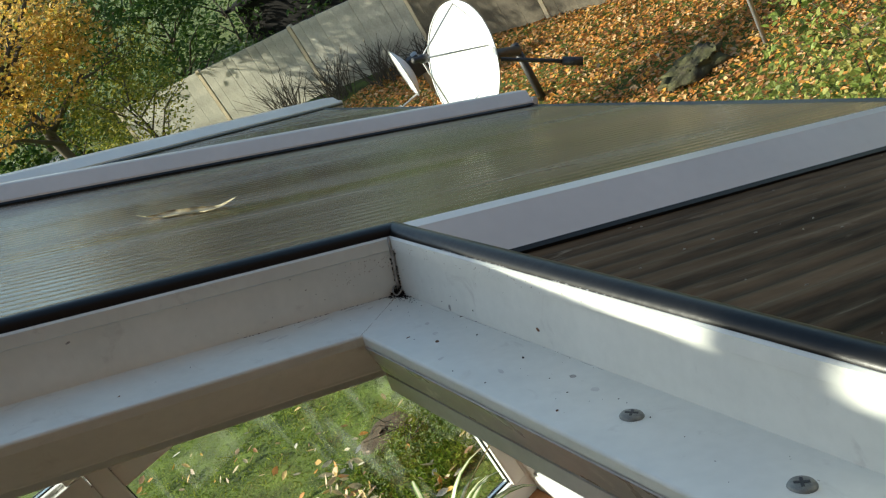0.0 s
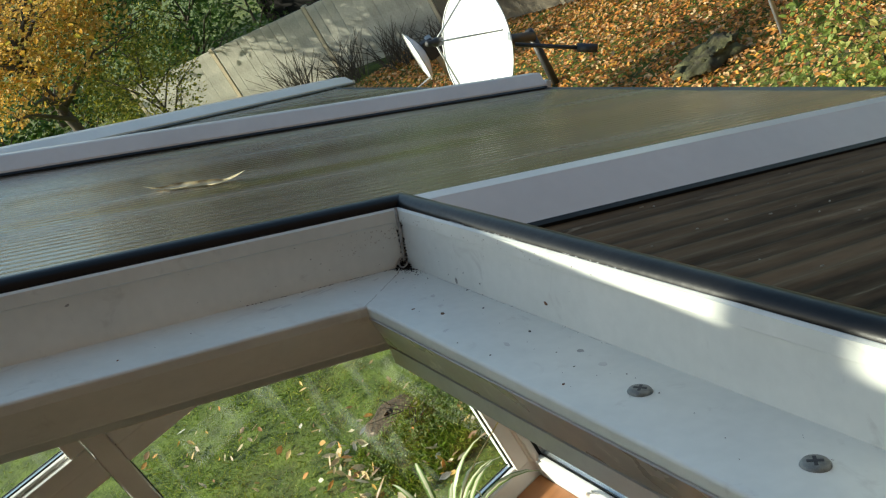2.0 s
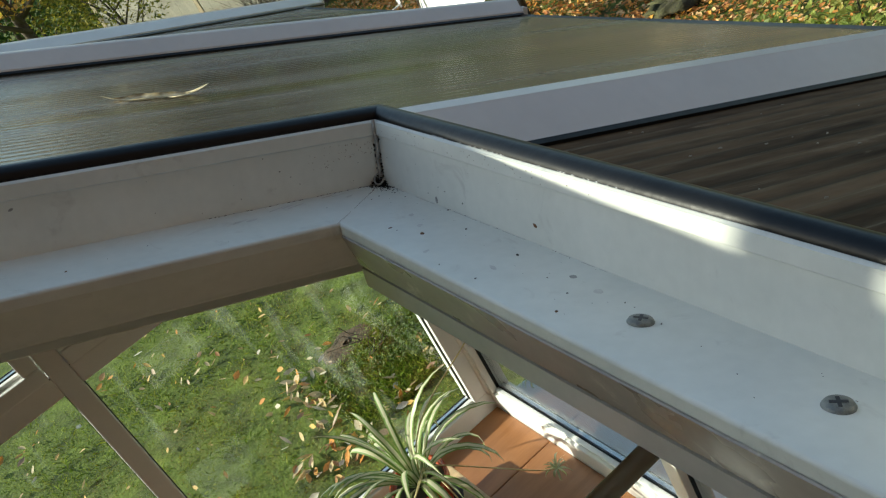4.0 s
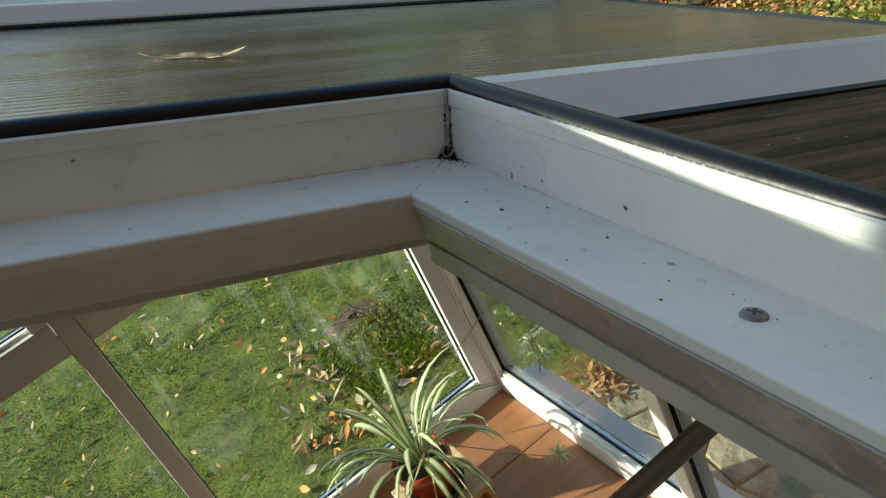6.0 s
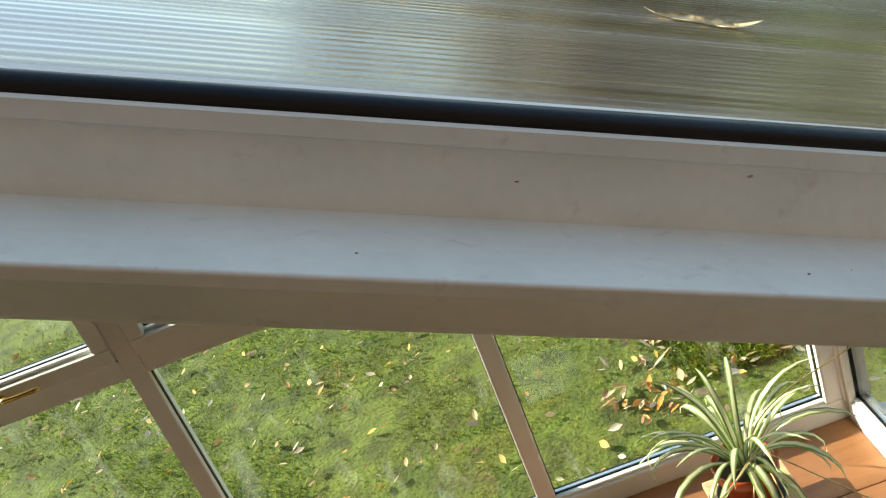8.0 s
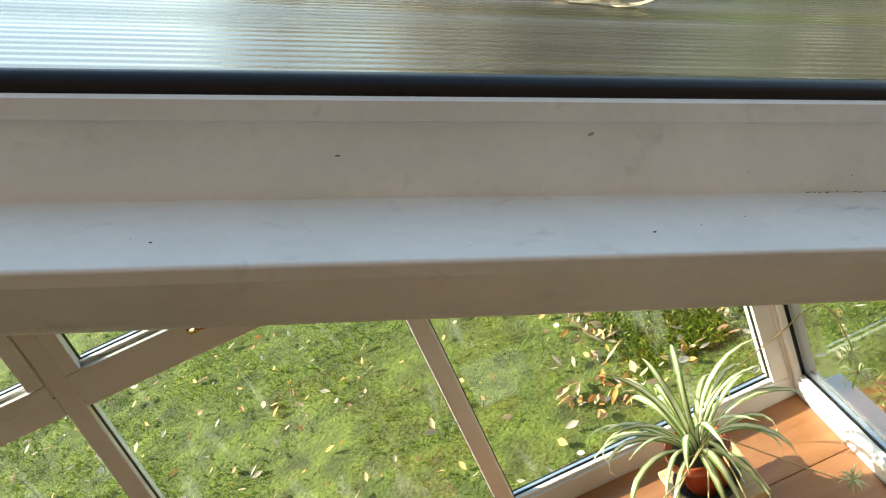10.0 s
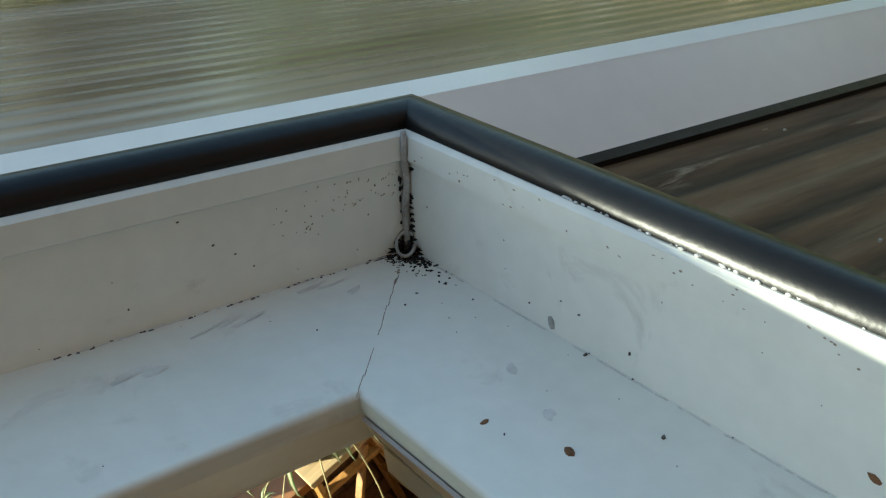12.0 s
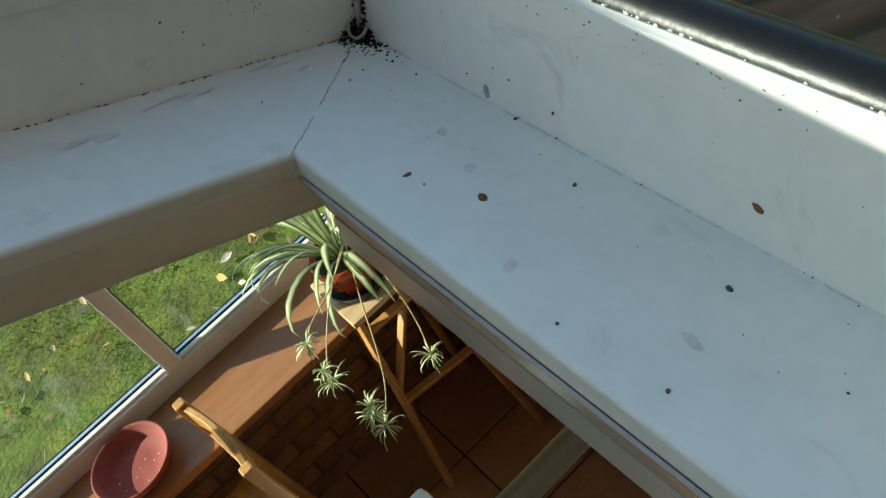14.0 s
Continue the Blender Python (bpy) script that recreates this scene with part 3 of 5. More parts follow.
# wall A (x reversed so that its local x runs with the world's x)
window("window_1", Matrix.Translation((WALL_C, WALL_A, 0)), WALL_B + 0.07 - WALL_C, [-2.10 - WALL_C, -1.200 - WALL_C, -0.303 - WALL_C], "white plastic glazed screen with top-hung fanlights over a brick dwarf wall", handles=(-0.83 - WALL_C, -1.55 - WALL_C))
w1 = bpy.data.objects["window_1"]
E0 = WALL_B - WALL_C
part("corner_post", box(E0 - 0.062, E0 - 0.001, -0.0015, 0.072, SILL + 0.070, 1.99, 0.008), UPVC, w1)
part("corner_bead", tube([(E0 - 0.004, -0.004, SILL + 0.070), (E0 - 0.004, -0.004, 1.99)], 0.007, 12), UPVC, w1, "rounded corner bead", True)
part("seal", box(E0 - 0.0652, E0 - 0.0622, 0.016, 0.031, SILL + 0.085, 1.58), RUBBER, w1, "thin black glazing seal")
# wall B: local x runs towards -y, local y towards +x
window("window_2", Matrix.Translation((WALL_B, WALL_A, 0)) @ pose(0, 0, 0, 0, 0, -90), WALL_A - WALL_D, [WALL_A - 1.08, WALL_A - 0.25, WALL_A + 0.67], "white plastic glazed screen with sunlit bottom rail over a brick dwarf wall", start=0.028)
part("outer_sill", extrude_profile([(0.071, -0.012), (0.071, 0.012), (0.150, -0.002), (0.156, -0.010), (0.156, -0.030), (0.150, -0.030)], lambda p: Vector((0, p[0], SILL + p[1])), lambda p: Vector((WALL_A - WALL_D, p[0], SILL + p[1]))), UPVC, bpy.data.objects["window_2"], "white sloping outer sill")
window("window_3", Matrix.Translation((WALL_C, WALL_D, 0)) @ pose(0, 0, 0, 0, 0, 90), WALL_A - WALL_D, [0.9, 1.8, 2.7], "white plastic glazed screen on the sunny side")

DW = 0.22  # depth of the dwarf walls and of the sill boards on them
for name, x0, x1, y0, y1 in (("wall_north", WALL_C - 0.07, WALL_B + 0.07, WALL_A - DW + 0.02, WALL_A + 0.07), ("wall_east", WALL_B - DW + 0.02, WALL_B + 0.07, WALL_D, WALL_A - DW + 0.02), ("wall_west", WALL_C - 0.07, WALL_C + DW, WALL_D, WALL_A - DW + 0.02)):
    tagged(part(name, box(x0, x1, y0, y1, LAWN - 0.2, SILL - 0.032), MORTAR), "brown brick dwarf wall below the windows", "wall", kind="structure")
# out of view; stretched sideways to keep low skylight off the side rail
tagged(part("wall_south", box(WALL_C - 14.0, WALL_B + 12.0, WALL_D - 0.25, WALL_D, LAWN - 0.2, 7.2), SKIRT), "unseen brick house wall, widened to block skylight", "wall", kind="structure")

# sill boards
s1 = part("window_sill", box(WALL_C, WALL_B - 0.001, WALL_A - 0.285, WALL_A - 0.001, SILL - 0.03, SILL, 0.004), OAK)
tagged(s1, "orange-brown oak window sill board", "window sill", kind="structure")
s2 = part("window_sill", box(WALL_B - 0.285, WALL_B - 0.001, WALL_D, WALL_A - 0.287, SILL - 0.03, SILL - 0.0005, 0.004), OAK)
tagged(s2, "orange-brown oak window sill board, mitred into the corner", "window sill", kind="structure")

# floor with square tiles
tagged(part("floor", box(WALL_C, WALL_B, WALL_D, WALL_A, -0.1, -0.006), GROUT), "terracotta tiled floor with dark joints", "floor", kind="structure")
floor_ob = bpy.data.objects["floor"]

# ---- garden ground ----
bm = bmesh.new()
N = 90


def land(x, y):
    far = max(0.0, math.hypot(x, y) - 6) / 20
    z = LAWN + 0.04 * noise.noise((x * 0.35, y * 0.35, 0)) + 0.012 * noise.noise((x * 1.7, y * 1.7, 4))
    near = min(1.0, max(0.0, max(x - WALL_B, y - WALL_A)) / 1.2)
    return LAWN + (z - LAWN) * near + 0.35 * far * noise.noise((x * 0.06, y * 0.06, 9))


def spread(i):
    s = 2 * i / N - 1
    return 12 * s + 600 * s ** 5


gv = [[bm.verts.new((spread(i) + 2, spread(j) + 6, land(spread(i) + 2, spread(j) + 6))) for j in range(N + 1)] for i in range(N + 1)]
for i in range(N):
    for j in range(N):
        bm.faces.new((gv[i][j], gv[i + 1][j], gv[i + 1][j + 1], gv[i][j + 1]))
tagged(part("ground", bm, SOIL, smooth=True), "mossy green garden lawn", "lawn", kind="structure")

# ---- fence ----
FH = 0.94
CORNERS = [Vector(p) for p in ((2.20, 13.07), (3.13, 11.95), (4.06, 10.75), (4.90, 9.35), (5.42, 7.75), (5.85, 6.10), (6.20, 4.40), (6.45, 2.70))]
fdir = (CORNERS[2] - CORNERS[1]).normalized()
fang = math.degrees(math.atan2(fdir.y, fdir.x))
BOARDS = {}
for nb, (p, q) in enumerate(zip(CORNERS, CORNERS[1:])):
    bay = (q - p).length
    # bays past the large dish lie in shade, so they get darker boards
    wood = FENCE if nb < 3 else FENCE_SHADED
    f = thing("fence", Matrix.Translation((p.x, p.y, LAWN - 0.02)) @ pose(0, 0, 0, 0, 0, math.degrees(math.atan2(q.y - p.y, q.x - p.x))), "weathered grey-brown vertical board fence panel" if nb < 3 else "vertical board fence panel, coloured dark brown for shade", "fence", group="fence bays")
    if wood not in BOARDS:
        BOARDS[wood] = part("board", box(-0.0645, 0.0645, -0.009, 0.009, 0.02, FH, 0.0006, segments=1), wood, f).data
        for spare in list(f.children):
            bpy.data.objects.remove(spare)
    nbd = int((bay - 0.08) / 0.121)
    for k in range(nbd):
        ob = new("board", BOARDS[wood])
        ob.parent = f
        ob.matrix_local = Matrix.Translation((0.10 + (bay - 0.20) * k / (nbd - 1), 0.0012 * (k % 2), random.uniform(-0.005, 0.004))) @ pose(0, 0, 0, 0, random.uniform(-0.3, 0.3), 0)
    for z in (0.25, 0.78):
        part("rail", box(0.04, bay - 0.02, 0.014, 0.05, z - 0.03, z + 0.03, 0.004), wood, f)
    part("post", box(-0.028, 0.028, -0.016, 0.05, -0.1, FH + 0.02, 0.006), PALE_POST, f, "pale timber fence post")


# ---- satellite dishes ----
def dish(m, width, height, label, feed, stays=False, tall=0.6):
    """A parabolic dish facing -y of m, on a mast that runs down to the ground."""
    d = thing("satellite_dish", m, label, "satellite dish")
    bm = bmesh.new()
    rings, sides = 10, 48
    front, back = [], []
    for r in range(1, rings + 1):
        q = r / rings
        yy = -0.085 * q * q
        front.append([bm.verts.new((width / 2 * q * math.cos(2 * math.pi * k / sides), yy, height / 2 * q * math.sin(2 * math.pi * k / sides))) for k in range(sides)])
        back.append([bm.verts.new((width / 2 * q * math.cos(2 * math.pi * k / sides), yy + 0.006, height / 2 * q * math.sin(2 * math.pi * k / sides))) for k in range(sides)])
    cf, cb = bm.verts.new((0, 0, 0)), bm.verts.new((0, 0.006, 0))
    for k in range(sides):
        j = (k + 1) % sides
        bm.faces.new((cf, front[0][j], front[0][k]))
        bm.faces.new((cb, back[0][k], back[0][j]))
        for r in range(rings - 1):
            bm.faces.new((front[r][k], front[r][j], front[r + 1][j], front[r + 1][k]))
            bm.faces.new((back[r][j], back[r][k], back[r + 1][k], back[r + 1][j]))
        bm.faces.new((front[-1][k], front[-1][j], back[-1][j], back[-1][k]))
    bmesh.ops.recalc_face_normals(bm, faces=bm.faces[:])
    part("reflector", bm, DISH_WHITE, d, "glossy white reflector", True)
    rim = [(width / 2 * math.cos(2 * math.pi * k / 48), -0.084, height / 2 * math.sin(2 * math.pi * k / 48)) for k in range(49)]
    part("rim", tube(rim, 0.006, 6, caps=False), GALV, d, "grey rolled rim", True)
    part("bracket", box(-0.06, 0.06, 0.008, 0.12, -0.10, 0.10, 0.01), DARK, d)
    part("mast", tube([(0, 0.10, 0.12), (0, 0.10, -tall)], 0.032, 16), GALV, d, "galvanised mast", True)
    f = Vector(feed)
    if stays:
        for a, b in ((0.02, 0.48), (0.40, 0.10), (-0.26, -0.40)):
            part("stay", tube([(a * width, -0.075, b * height), f], 0.0075, 8), GALV, d, "thin metal feed stay", True)
    else:
        part("feed_arm", tube([(0, -0.07, -height / 2 + 0.02), f], 0.010, 8), GALV, d, "", True)
    h = part("feed_horn", lathe([(0.034, -0.06), (0.034, 0.0), (0.022, 0.02), (0.022, 0.08)], 16), DARK if stays else GALV, d, "feed horn", True)
    h.matrix_local = Matrix.Translation(f) @ pose(0, 0, 0, 90, 0, 0)
    return d


big = dish(Matrix.Translation((3.37, 5.95, 0.56)) @ pose(0, 0, 0, 0, 0, -76) @ pose(0, 0, 0, -24, 0, 0), 0.74, 0.96, "large white satellite dish on a galvanised mast", (0.0, -0.50, 0.10), True, tall=0.1)
back = big.matrix_world.inverted()
part("ground_post", tube([back @ Vector((3.97, 6.23, LAWN - 0.05)), back @ Vector((3.95, 6.21, 0.36))], 0.035, 16), DARK, big, "dark ground post", True)
part("mount", tube([back @ Vector((3.95, 6.21, 0.30)), back @ Vector((3.50, 6.02, 0.52))], 0.045, 12), DARK, big, "dark pivot mount", True)
arm = thing("dish_actuator", Matrix.Translation((3.55, 5.83, 0.47)), "black motor arm of the satellite dish", "dish motor")
part("arm", tube([(0, 0, 0), (0.34, -0.33, -0.25)], 0.016, 10), DARK, arm, "", True)
part("motor", tube([(0.30, -0.29, -0.22), (0.40, -0.39, -0.29)], 0.034, 14), DARK, arm, "", True)
small = dish(Matrix.Translation((3.88, 8.00, 0.20)) @ pose(0, 0, 0, 0, 0, -108) @ pose(0, 0, 0, 3, 0, 0), 0.46, 0.52, "small white satellite dish beside the large one", (0, -0.34, -0.27), tall=0.38)

# ---- inside the conservatory ----
def plank(p, q, w, t, up=(0, 0, 1)):
    """A bevelled bar of section w x t from p to q."""
    p, q = Vector(p), Vector(q)
    d = (q - p)
    L = d.length
    d.normalize()
    s = d.cross(Vector(up))
    if s.length < 1e-3:
        s = Vector((1, 0, 0))
    s.normalize()
    n = s.cross(d)
    b = box(0, L, -w / 2, w / 2, -t / 2, t / 2, min(w, t) * 0.18)
    m = Matrix((d, s, n)).transposed().to_4x4()
    m.translation = p
    bmesh.ops.transform(b, matrix=m, verts=b.verts[:])
    return b


ST = Vector((0.255, 1.745, 0.68))
stand = thing("plant_stand", Matrix(), "varnished pine plant stand with splayed legs and a pale wooden top", "plant stand")
part("top", box(ST.x - 0.118, ST.x + 0.118, ST.y - 0.118, ST.y + 0.118, ST.z - 0.022, ST.z, 0.004), PALE_WOOD, stand, "pale wooden top board")
feet = {(-1, -1): (0.050, 1.468), (1, -1): (0.392, 1.400), (-1, 1): (0.13, 1.765), (1, 1): (0.36, 1.765)}
tops = {}
for k, f in feet.items():
    a = Vector((ST.x + k[0] * 0.095, ST.y + (-0.085 if k[1] < 0 else -0.02), ST.z - 0.02))
    tops[k] = (a, Vector((f[0], f[1], 0.0)))
    part("leg", plank(a, (f[0], f[1], 0.0), 0.024, 0.018, (1, 0.3, 0)), PINE, stand)
for a, b, z in (((-1, -1), (1, -1), 0.60), ((-1, -1), (-1, 1), 0.42), ((1, -1), (1, 1), 0.42), ((-1, -1), (1, -1), 0.35)):
    pa, pb = [tops[k][0].lerp(tops[k][1], 1 - z / (ST.z - 0.02)) for k in (a, b)]
    part("stretcher", plank(pa, pb, 0.026, 0.016), PINE, stand)
pa, pb = tops[(-1, -1)], tops[(1, -1)]
part("brace", plank(pa[0].lerp(pa[1], 0.42), pb[0].lerp(pb[1], 0.04) + Vector((-0.03, 0, 0)), 0.024, 0.014), PINE, stand)

POT = Vector((0.245, 1.745, ST.z))
pot = thing("flower_pot", Matrix.Translation(POT), "glossy red terracotta flower pot standing in a dark saucer", "flower pot")
part("body", lathe([(0.058, 0.008), (0.066, 0.012), (0.082, 0.105), (0.090, 0.108), (0.092, 0.138), (0.086, 0.141), (0.080, 0.132), (0.074, 0.112)], 40), TERRACOTTA, pot, "", True)
part("saucer", lathe([(0.072, 0.0), (0.088, 0.004), (0.096, 0.026), (0.091, 0.027), (0.082, 0.008), (0.06, 0.0065)], 40), DARK, pot, "dark plastic saucer", True)
part("soil", lathe([(0.079, 0.117), (0.079, 0.121), (0.03, 0.126)], 24), BARK, pot, "dark potting soil")

# spider plant: arching striped blades, runners and plantlets
STRIPE = bpy.data.materials.new("striped_spider_plant_leaf")
STRIPE.use_nodes = True
_t = STRIPE.node_tree
_b = _t.nodes["Principled BSDF"]
_uv = _t.nodes.new("ShaderNodeUVMap")
_sx = _t.nodes.new("ShaderNodeSeparateXYZ")
_t.links.new(_uv.outputs[0], _sx.inputs[0])
_rp = _t.nodes.new("ShaderNodeValToRGB")
_e = _rp.color_ramp.elements
_e[0].position, _e[0].color = 0.0, (0.17, 0.29, 0.055, 1)
_e[1].position, _e[1].color = 1.0, (0.17, 0.29, 0.055, 1)
for p, c in ((0.20, (0.24, 0.36, 0.09, 1)), (0.28, (0.84, 0.83, 0.58, 1)), (0.72, (0.84, 0.83, 0.58, 1)), (0.80, (0.21, 0.34, 0.075, 1))):
    k = _e.new(p)
    k.color = c
_t.links.new(_sx.outputs[0], _rp.inputs[0])
_geo = _t.nodes.new("ShaderNodeNewGeometry")
_hs = _t.nodes.new("ShaderNodeHueSaturation")
_mr = _t.nodes.new("ShaderNodeMapRange")
_mr.inputs["To Min"].default_value, _mr.inputs["To Max"].default_value = 0.7, 1.25
_t.links.new(_geo.outputs["Random Per Island"], _mr.inputs[0])
_t.links.new(_mr.outputs[0], _hs.inputs["Value"])
_t.links.new(_rp.outputs[0], _hs.inputs["Color"])
_t.links.new(_hs.outputs[0], _b.inputs["Base Color"])
_b.inputs["Roughness"].default_value = 0.38
_tr = _t.nodes.new("ShaderNodeBsdfTranslucent")
_ms = _t.nodes.new("ShaderNodeMixShader")
_ms.inputs[0].default_value = 0.3
_t.links.new(_hs.outputs[0], _tr.inputs[0])
_t.links.new(_b.outputs[0], _ms.inputs[1])
_t.links.new(_tr.outputs[0], _ms.inputs[2])
_t.links.new(_ms.outputs[0], _t.nodes["Material Output"].inputs[0])
RUNNER = material("straw_runner", (0.62, 0.52, 0.27), 0.6, vary=0.2, scale=20)


def blade(bm, uvl, root, yaw, rise, length, width, droop, seg=9, twist=0.0):
    """One strap leaf that rises and then droops; folded along its middle."""
    p = Vector(root)
    ang = rise
    step = length / seg
    rows = []
    for i in range(seg + 1):
        q = i / seg
        w = width * (0.55 + 0.9 * q) * (1 - q ** 2.6) + 0.0006 if q < 0.99 else 0.0004
        d = Vector((math.cos(yaw) * math.cos(ang), math.sin(yaw) * math.cos(ang), math.sin(ang)))
        s = Vector((-math.sin(yaw), math.cos(yaw), 0)) * math.cos(twist * q) + Vector((0, 0, 1)) * math.sin(twist * q)
        n = d.cross(s)
        rows.append([bm.verts.new(p - s * w / 2 - n * w * 0.16), bm.verts.new(p + n * 0.0), bm.verts.new(p + s * w / 2 - n * w * 0.16)])
        p = p + d * step
        ang -= droop * (0.35 + 1.3 * q) / seg
        yaw += random.uniform(-0.05, 0.05)
    for i in range(seg):
        a, b = rows[i], rows[i + 1]
        for k in range(2):
            f = bm.faces.new((a[k], a[k + 1], b[k + 1], b[k]))
            f.smooth = True
            for lp, u in zip(f.loops, (k / 2, (k + 1) / 2, (k + 1) / 2, k / 2)):
                lp[uvl].uv = (u, (i + (lp.vert in b)) / seg)


random.seed(11)
plant = thing("spider_plant", Matrix.Translation(POT + Vector((0, 0, 0.12))), "variegated green and cream spider plant with hanging plantlets", "plant")
for i in range(36):
    bm = bmesh.new()
    uvl = bm.loops.layers.uv.new("UVMap")
    yaw = 2.39996 * i + random.uniform(-0.3, 0.3)
    outer = i / 35
    blade(bm, uvl, (0.012 * math.cos(yaw), 0.012 * math.sin(yaw), 0), yaw, radians(random.uniform(78, 86) - 42 * outer), random.uniform(0.28, 0.38) * (1 + 0.10 * (1 - outer)), random.uniform(0.019, 0.027), radians(random.uniform(70, 140) + 95 * outer), twist=random.uniform(-0.6, 0.6))
    part("leaf", bm, STRIPE, plant)


def plantlet(at, size, n=14):
    bm = bmesh.new()
    uvl = bm.loops.layers.uv.new("UVMap")
    for i in range(n):
        yaw = 2.39996 * i
        blade(bm, uvl, at, yaw, radians(random.uniform(-20, 75)), size * random.uniform(0.6, 1.25), random.uniform(0.0045, 0.007), radians(random.uniform(90, 230)), seg=6, twist=random.uniform(-1.2, 1.2))
    return bm


c0 = plant.matrix_world.translation
RUNS = [
    ([(0.02, -0.06, 0.08), (-0.10, -0.18, 0.11), (-0.20, -0.24, 0.12), (-0.24, -0.25, 0.087)], [0.055]),
    ([(0.02, -0.05, 0.08), (-0.12, -0.19, 0.09), (-0.21, -0.25, 0.03), (-0.25, -0.255, -0.05), (-0.254, -0.25, -0.085)], [0.065, 0.05]),
    ([(0.02, -0.05, 0.07), (-0.06, -0.20, 0.02), (-0.11, -0.25, -0.10), (-0.15, -0.255, -0.22), (-0.19, -0.25, -0.31), (-0.225, -0.25, -0.375)], [0.07, 0.06, 0.06]),
    ([(0.03, -0.05, 0.07), (0.03, -0.20, 0.02), (0.02, -0.25, -0.12), (0.0, -0.25, -0.285)], [0.065]),
    ([(0.05, -0.03, 0.15), (0.12, -0.12, 0.30), (0.225, -0.235, 0.445), (0.29, -0.25, 0.485), (0.34, -0.25, 0.465), (0.37, -0.245, 0.36), (0.378, -0.245, 0.24)], [0.06, 0.045]),
    ([(0.05, -0.02, 0.04), (0.17, -0.13, -0.02), (0.27, -0.20, -0.09), (0.32, -0.2, -0.13)], [0.05]),
]
def eased(pts, n=5):
    """A smooth curve through the points."""
    p = [Vector(q) for q in pts]
    p = [p[0] * 2 - p[1]] + p + [p[-1] * 2 - p[-2]]
    out = []
    for a, b, c, d in zip(p, p[1:], p[2:], p[3:]):
        for k in range(n):
            t = k / n
            out.append(0.5 * (2 * b + (c - a) * t + (2 * a - 5 * b + 4 * c - d) * t * t + (3 * b - a - 3 * c + d) * t ** 3))
    return out + [p[-2]]


for pts, sizes in RUNS:
    run = part("runner", tube(eased([(0, 0, 0)] + pts), 0.0020, 6), RUNNER, plant, "straw-coloured runner", True)
    end = Vector(pts[-1])
    for k, sz in enumerate(sizes):
        at = end + Vector((random.uniform(-0.01, 0.02), random.uniform(-0.02, 0.01), 0.06 * k)) if k else end
        part("plantlet", plantlet(at, sz, 22), STRIPE, run, "small cream and green plantlet")

# dish on the sill
bowl = part("plant_saucer", lathe([(0.092, 0.0), (0.10, 0.003), (0.122, 0.045), (0.126, 0.050), (0.122, 0.053), (0.115, 0.046), (0.097, 0.010), (0.05, 0.008)], 48), SAUCER, smooth=True)
bowl.matrix_world = Matrix.Translation((-0.560, 1.862, SILL))
tagged(bowl, "empty round red clay plant saucer on the sill", "plant saucer")

random.seed(21)
bm = bmesh.new()
for i in range(13):
    a, r = random.uniform(0, 6.283), 0.09 * math.sqrt(random.random())
    z = 0.0083 + 0.0012 * max(0.0, (r - 0.05) / 0.047)
    w = random.uniform(0.0008, 0.0026)
    ring = [bm.verts.new((r * math.cos(a) + w * math.cos(k * 1.047) * random.uniform(0.6, 1.2), r * math.sin(a) + w * math.sin(k * 1.047) * random.uniform(0.6, 1.2), z + 0.0014)) for k in range(6)]
    bm.faces.new(ring)
part("lime_specks", bm, WHITE_CLOTH, bowl, "white lime specks")

# chair: back towards the sill corner, seat towards the room
chair = thing("wooden_chair", Matrix(), "varnished pine chair with a curved back board", "chair")
B1, B2 = Vector((-0.333, 1.686, 0.85)), Vector((-0.300, 1.368, 0.85))
back = (B2 - B1).normalized()
outv = Vector((back.y, -back.x, 0))  # towards -x
if outv.x > 0:
    outv = -outv
for b in (B1, B2):
    part("back_leg", plank(b + Vector((0, 0, 0.004)), Vector((b.x, b.y, 0)) - outv * 0.05, 0.030, 0.034, (1, 0, 0)), PINE, chair)
    part("leg", plank(Vector((b.x, b.y, 0.43)) + outv * 0.36, Vector((b.x, b.y, 0)) + outv * 0.38, 0.034, 0.034, (1, 0, 0)), PINE, chair)
bm = bmesh.new()
rows = []
for i in range(13):
    q = i / 12
    c = B1.lerp(B2, q) - outv * 0.018 * math.sin(math.pi * q)
    lift = 0.022 * math.sin(math.pi * q)
    rows.append([bm.verts.new(c + Vector((0, 0, z)) + outv * o) for z, o in ((-0.012 + lift, 0.008), (-0.012 + lift, -0.010), (-0.095, -0.010), (-0.095, 0.008))])
for a, b in zip(rows, rows[1:]):
    for k in range(4):
        bm.faces.new((a[k], a[(k + 1) % 4], b[(k + 1) % 4], b[k]))
bm.faces.new(rows[0])
bm.faces.new(rows[-1][::-1])
bmesh.ops.recalc_face_normals(bm, faces=bm.faces[:])
bmesh.ops.bevel(bm, geom=[e for e in bm.edges if e.is_boundary is False], offset=0.003, segments=1, affect="EDGES")
part("back_board", bm, PINE, chair)
mid = (B1 + B2) / 2
for z in (0.60, 0.68):
    part("back_rail", plank(Vector((B1.x, B1.y, z)), Vector((B2.x, B2.y, z)), 0.05, 0.014, (1, 0, 0)), PINE, chair)
st = box(-0.19, 0.19, -0.19, 0.19, 0.415, 0.44, 0.008)
seat = part("seat", st, PINE, chair)
seat.matrix_local = Matrix.Translation((mid.x + outv.x * 0.19, mid.y + outv.y * 0.19, 0)) @ pose(0, 0, 0, 0, 0, math.degrees(math.atan2(back.y, back.x)))
cu = part("cushion", box(-0.17, 0.17, -0.17, 0.17, 0.441, 0.475, 0.015, segments=3), WHITE_CLOTH, chair, "off-white seat cushion", True)
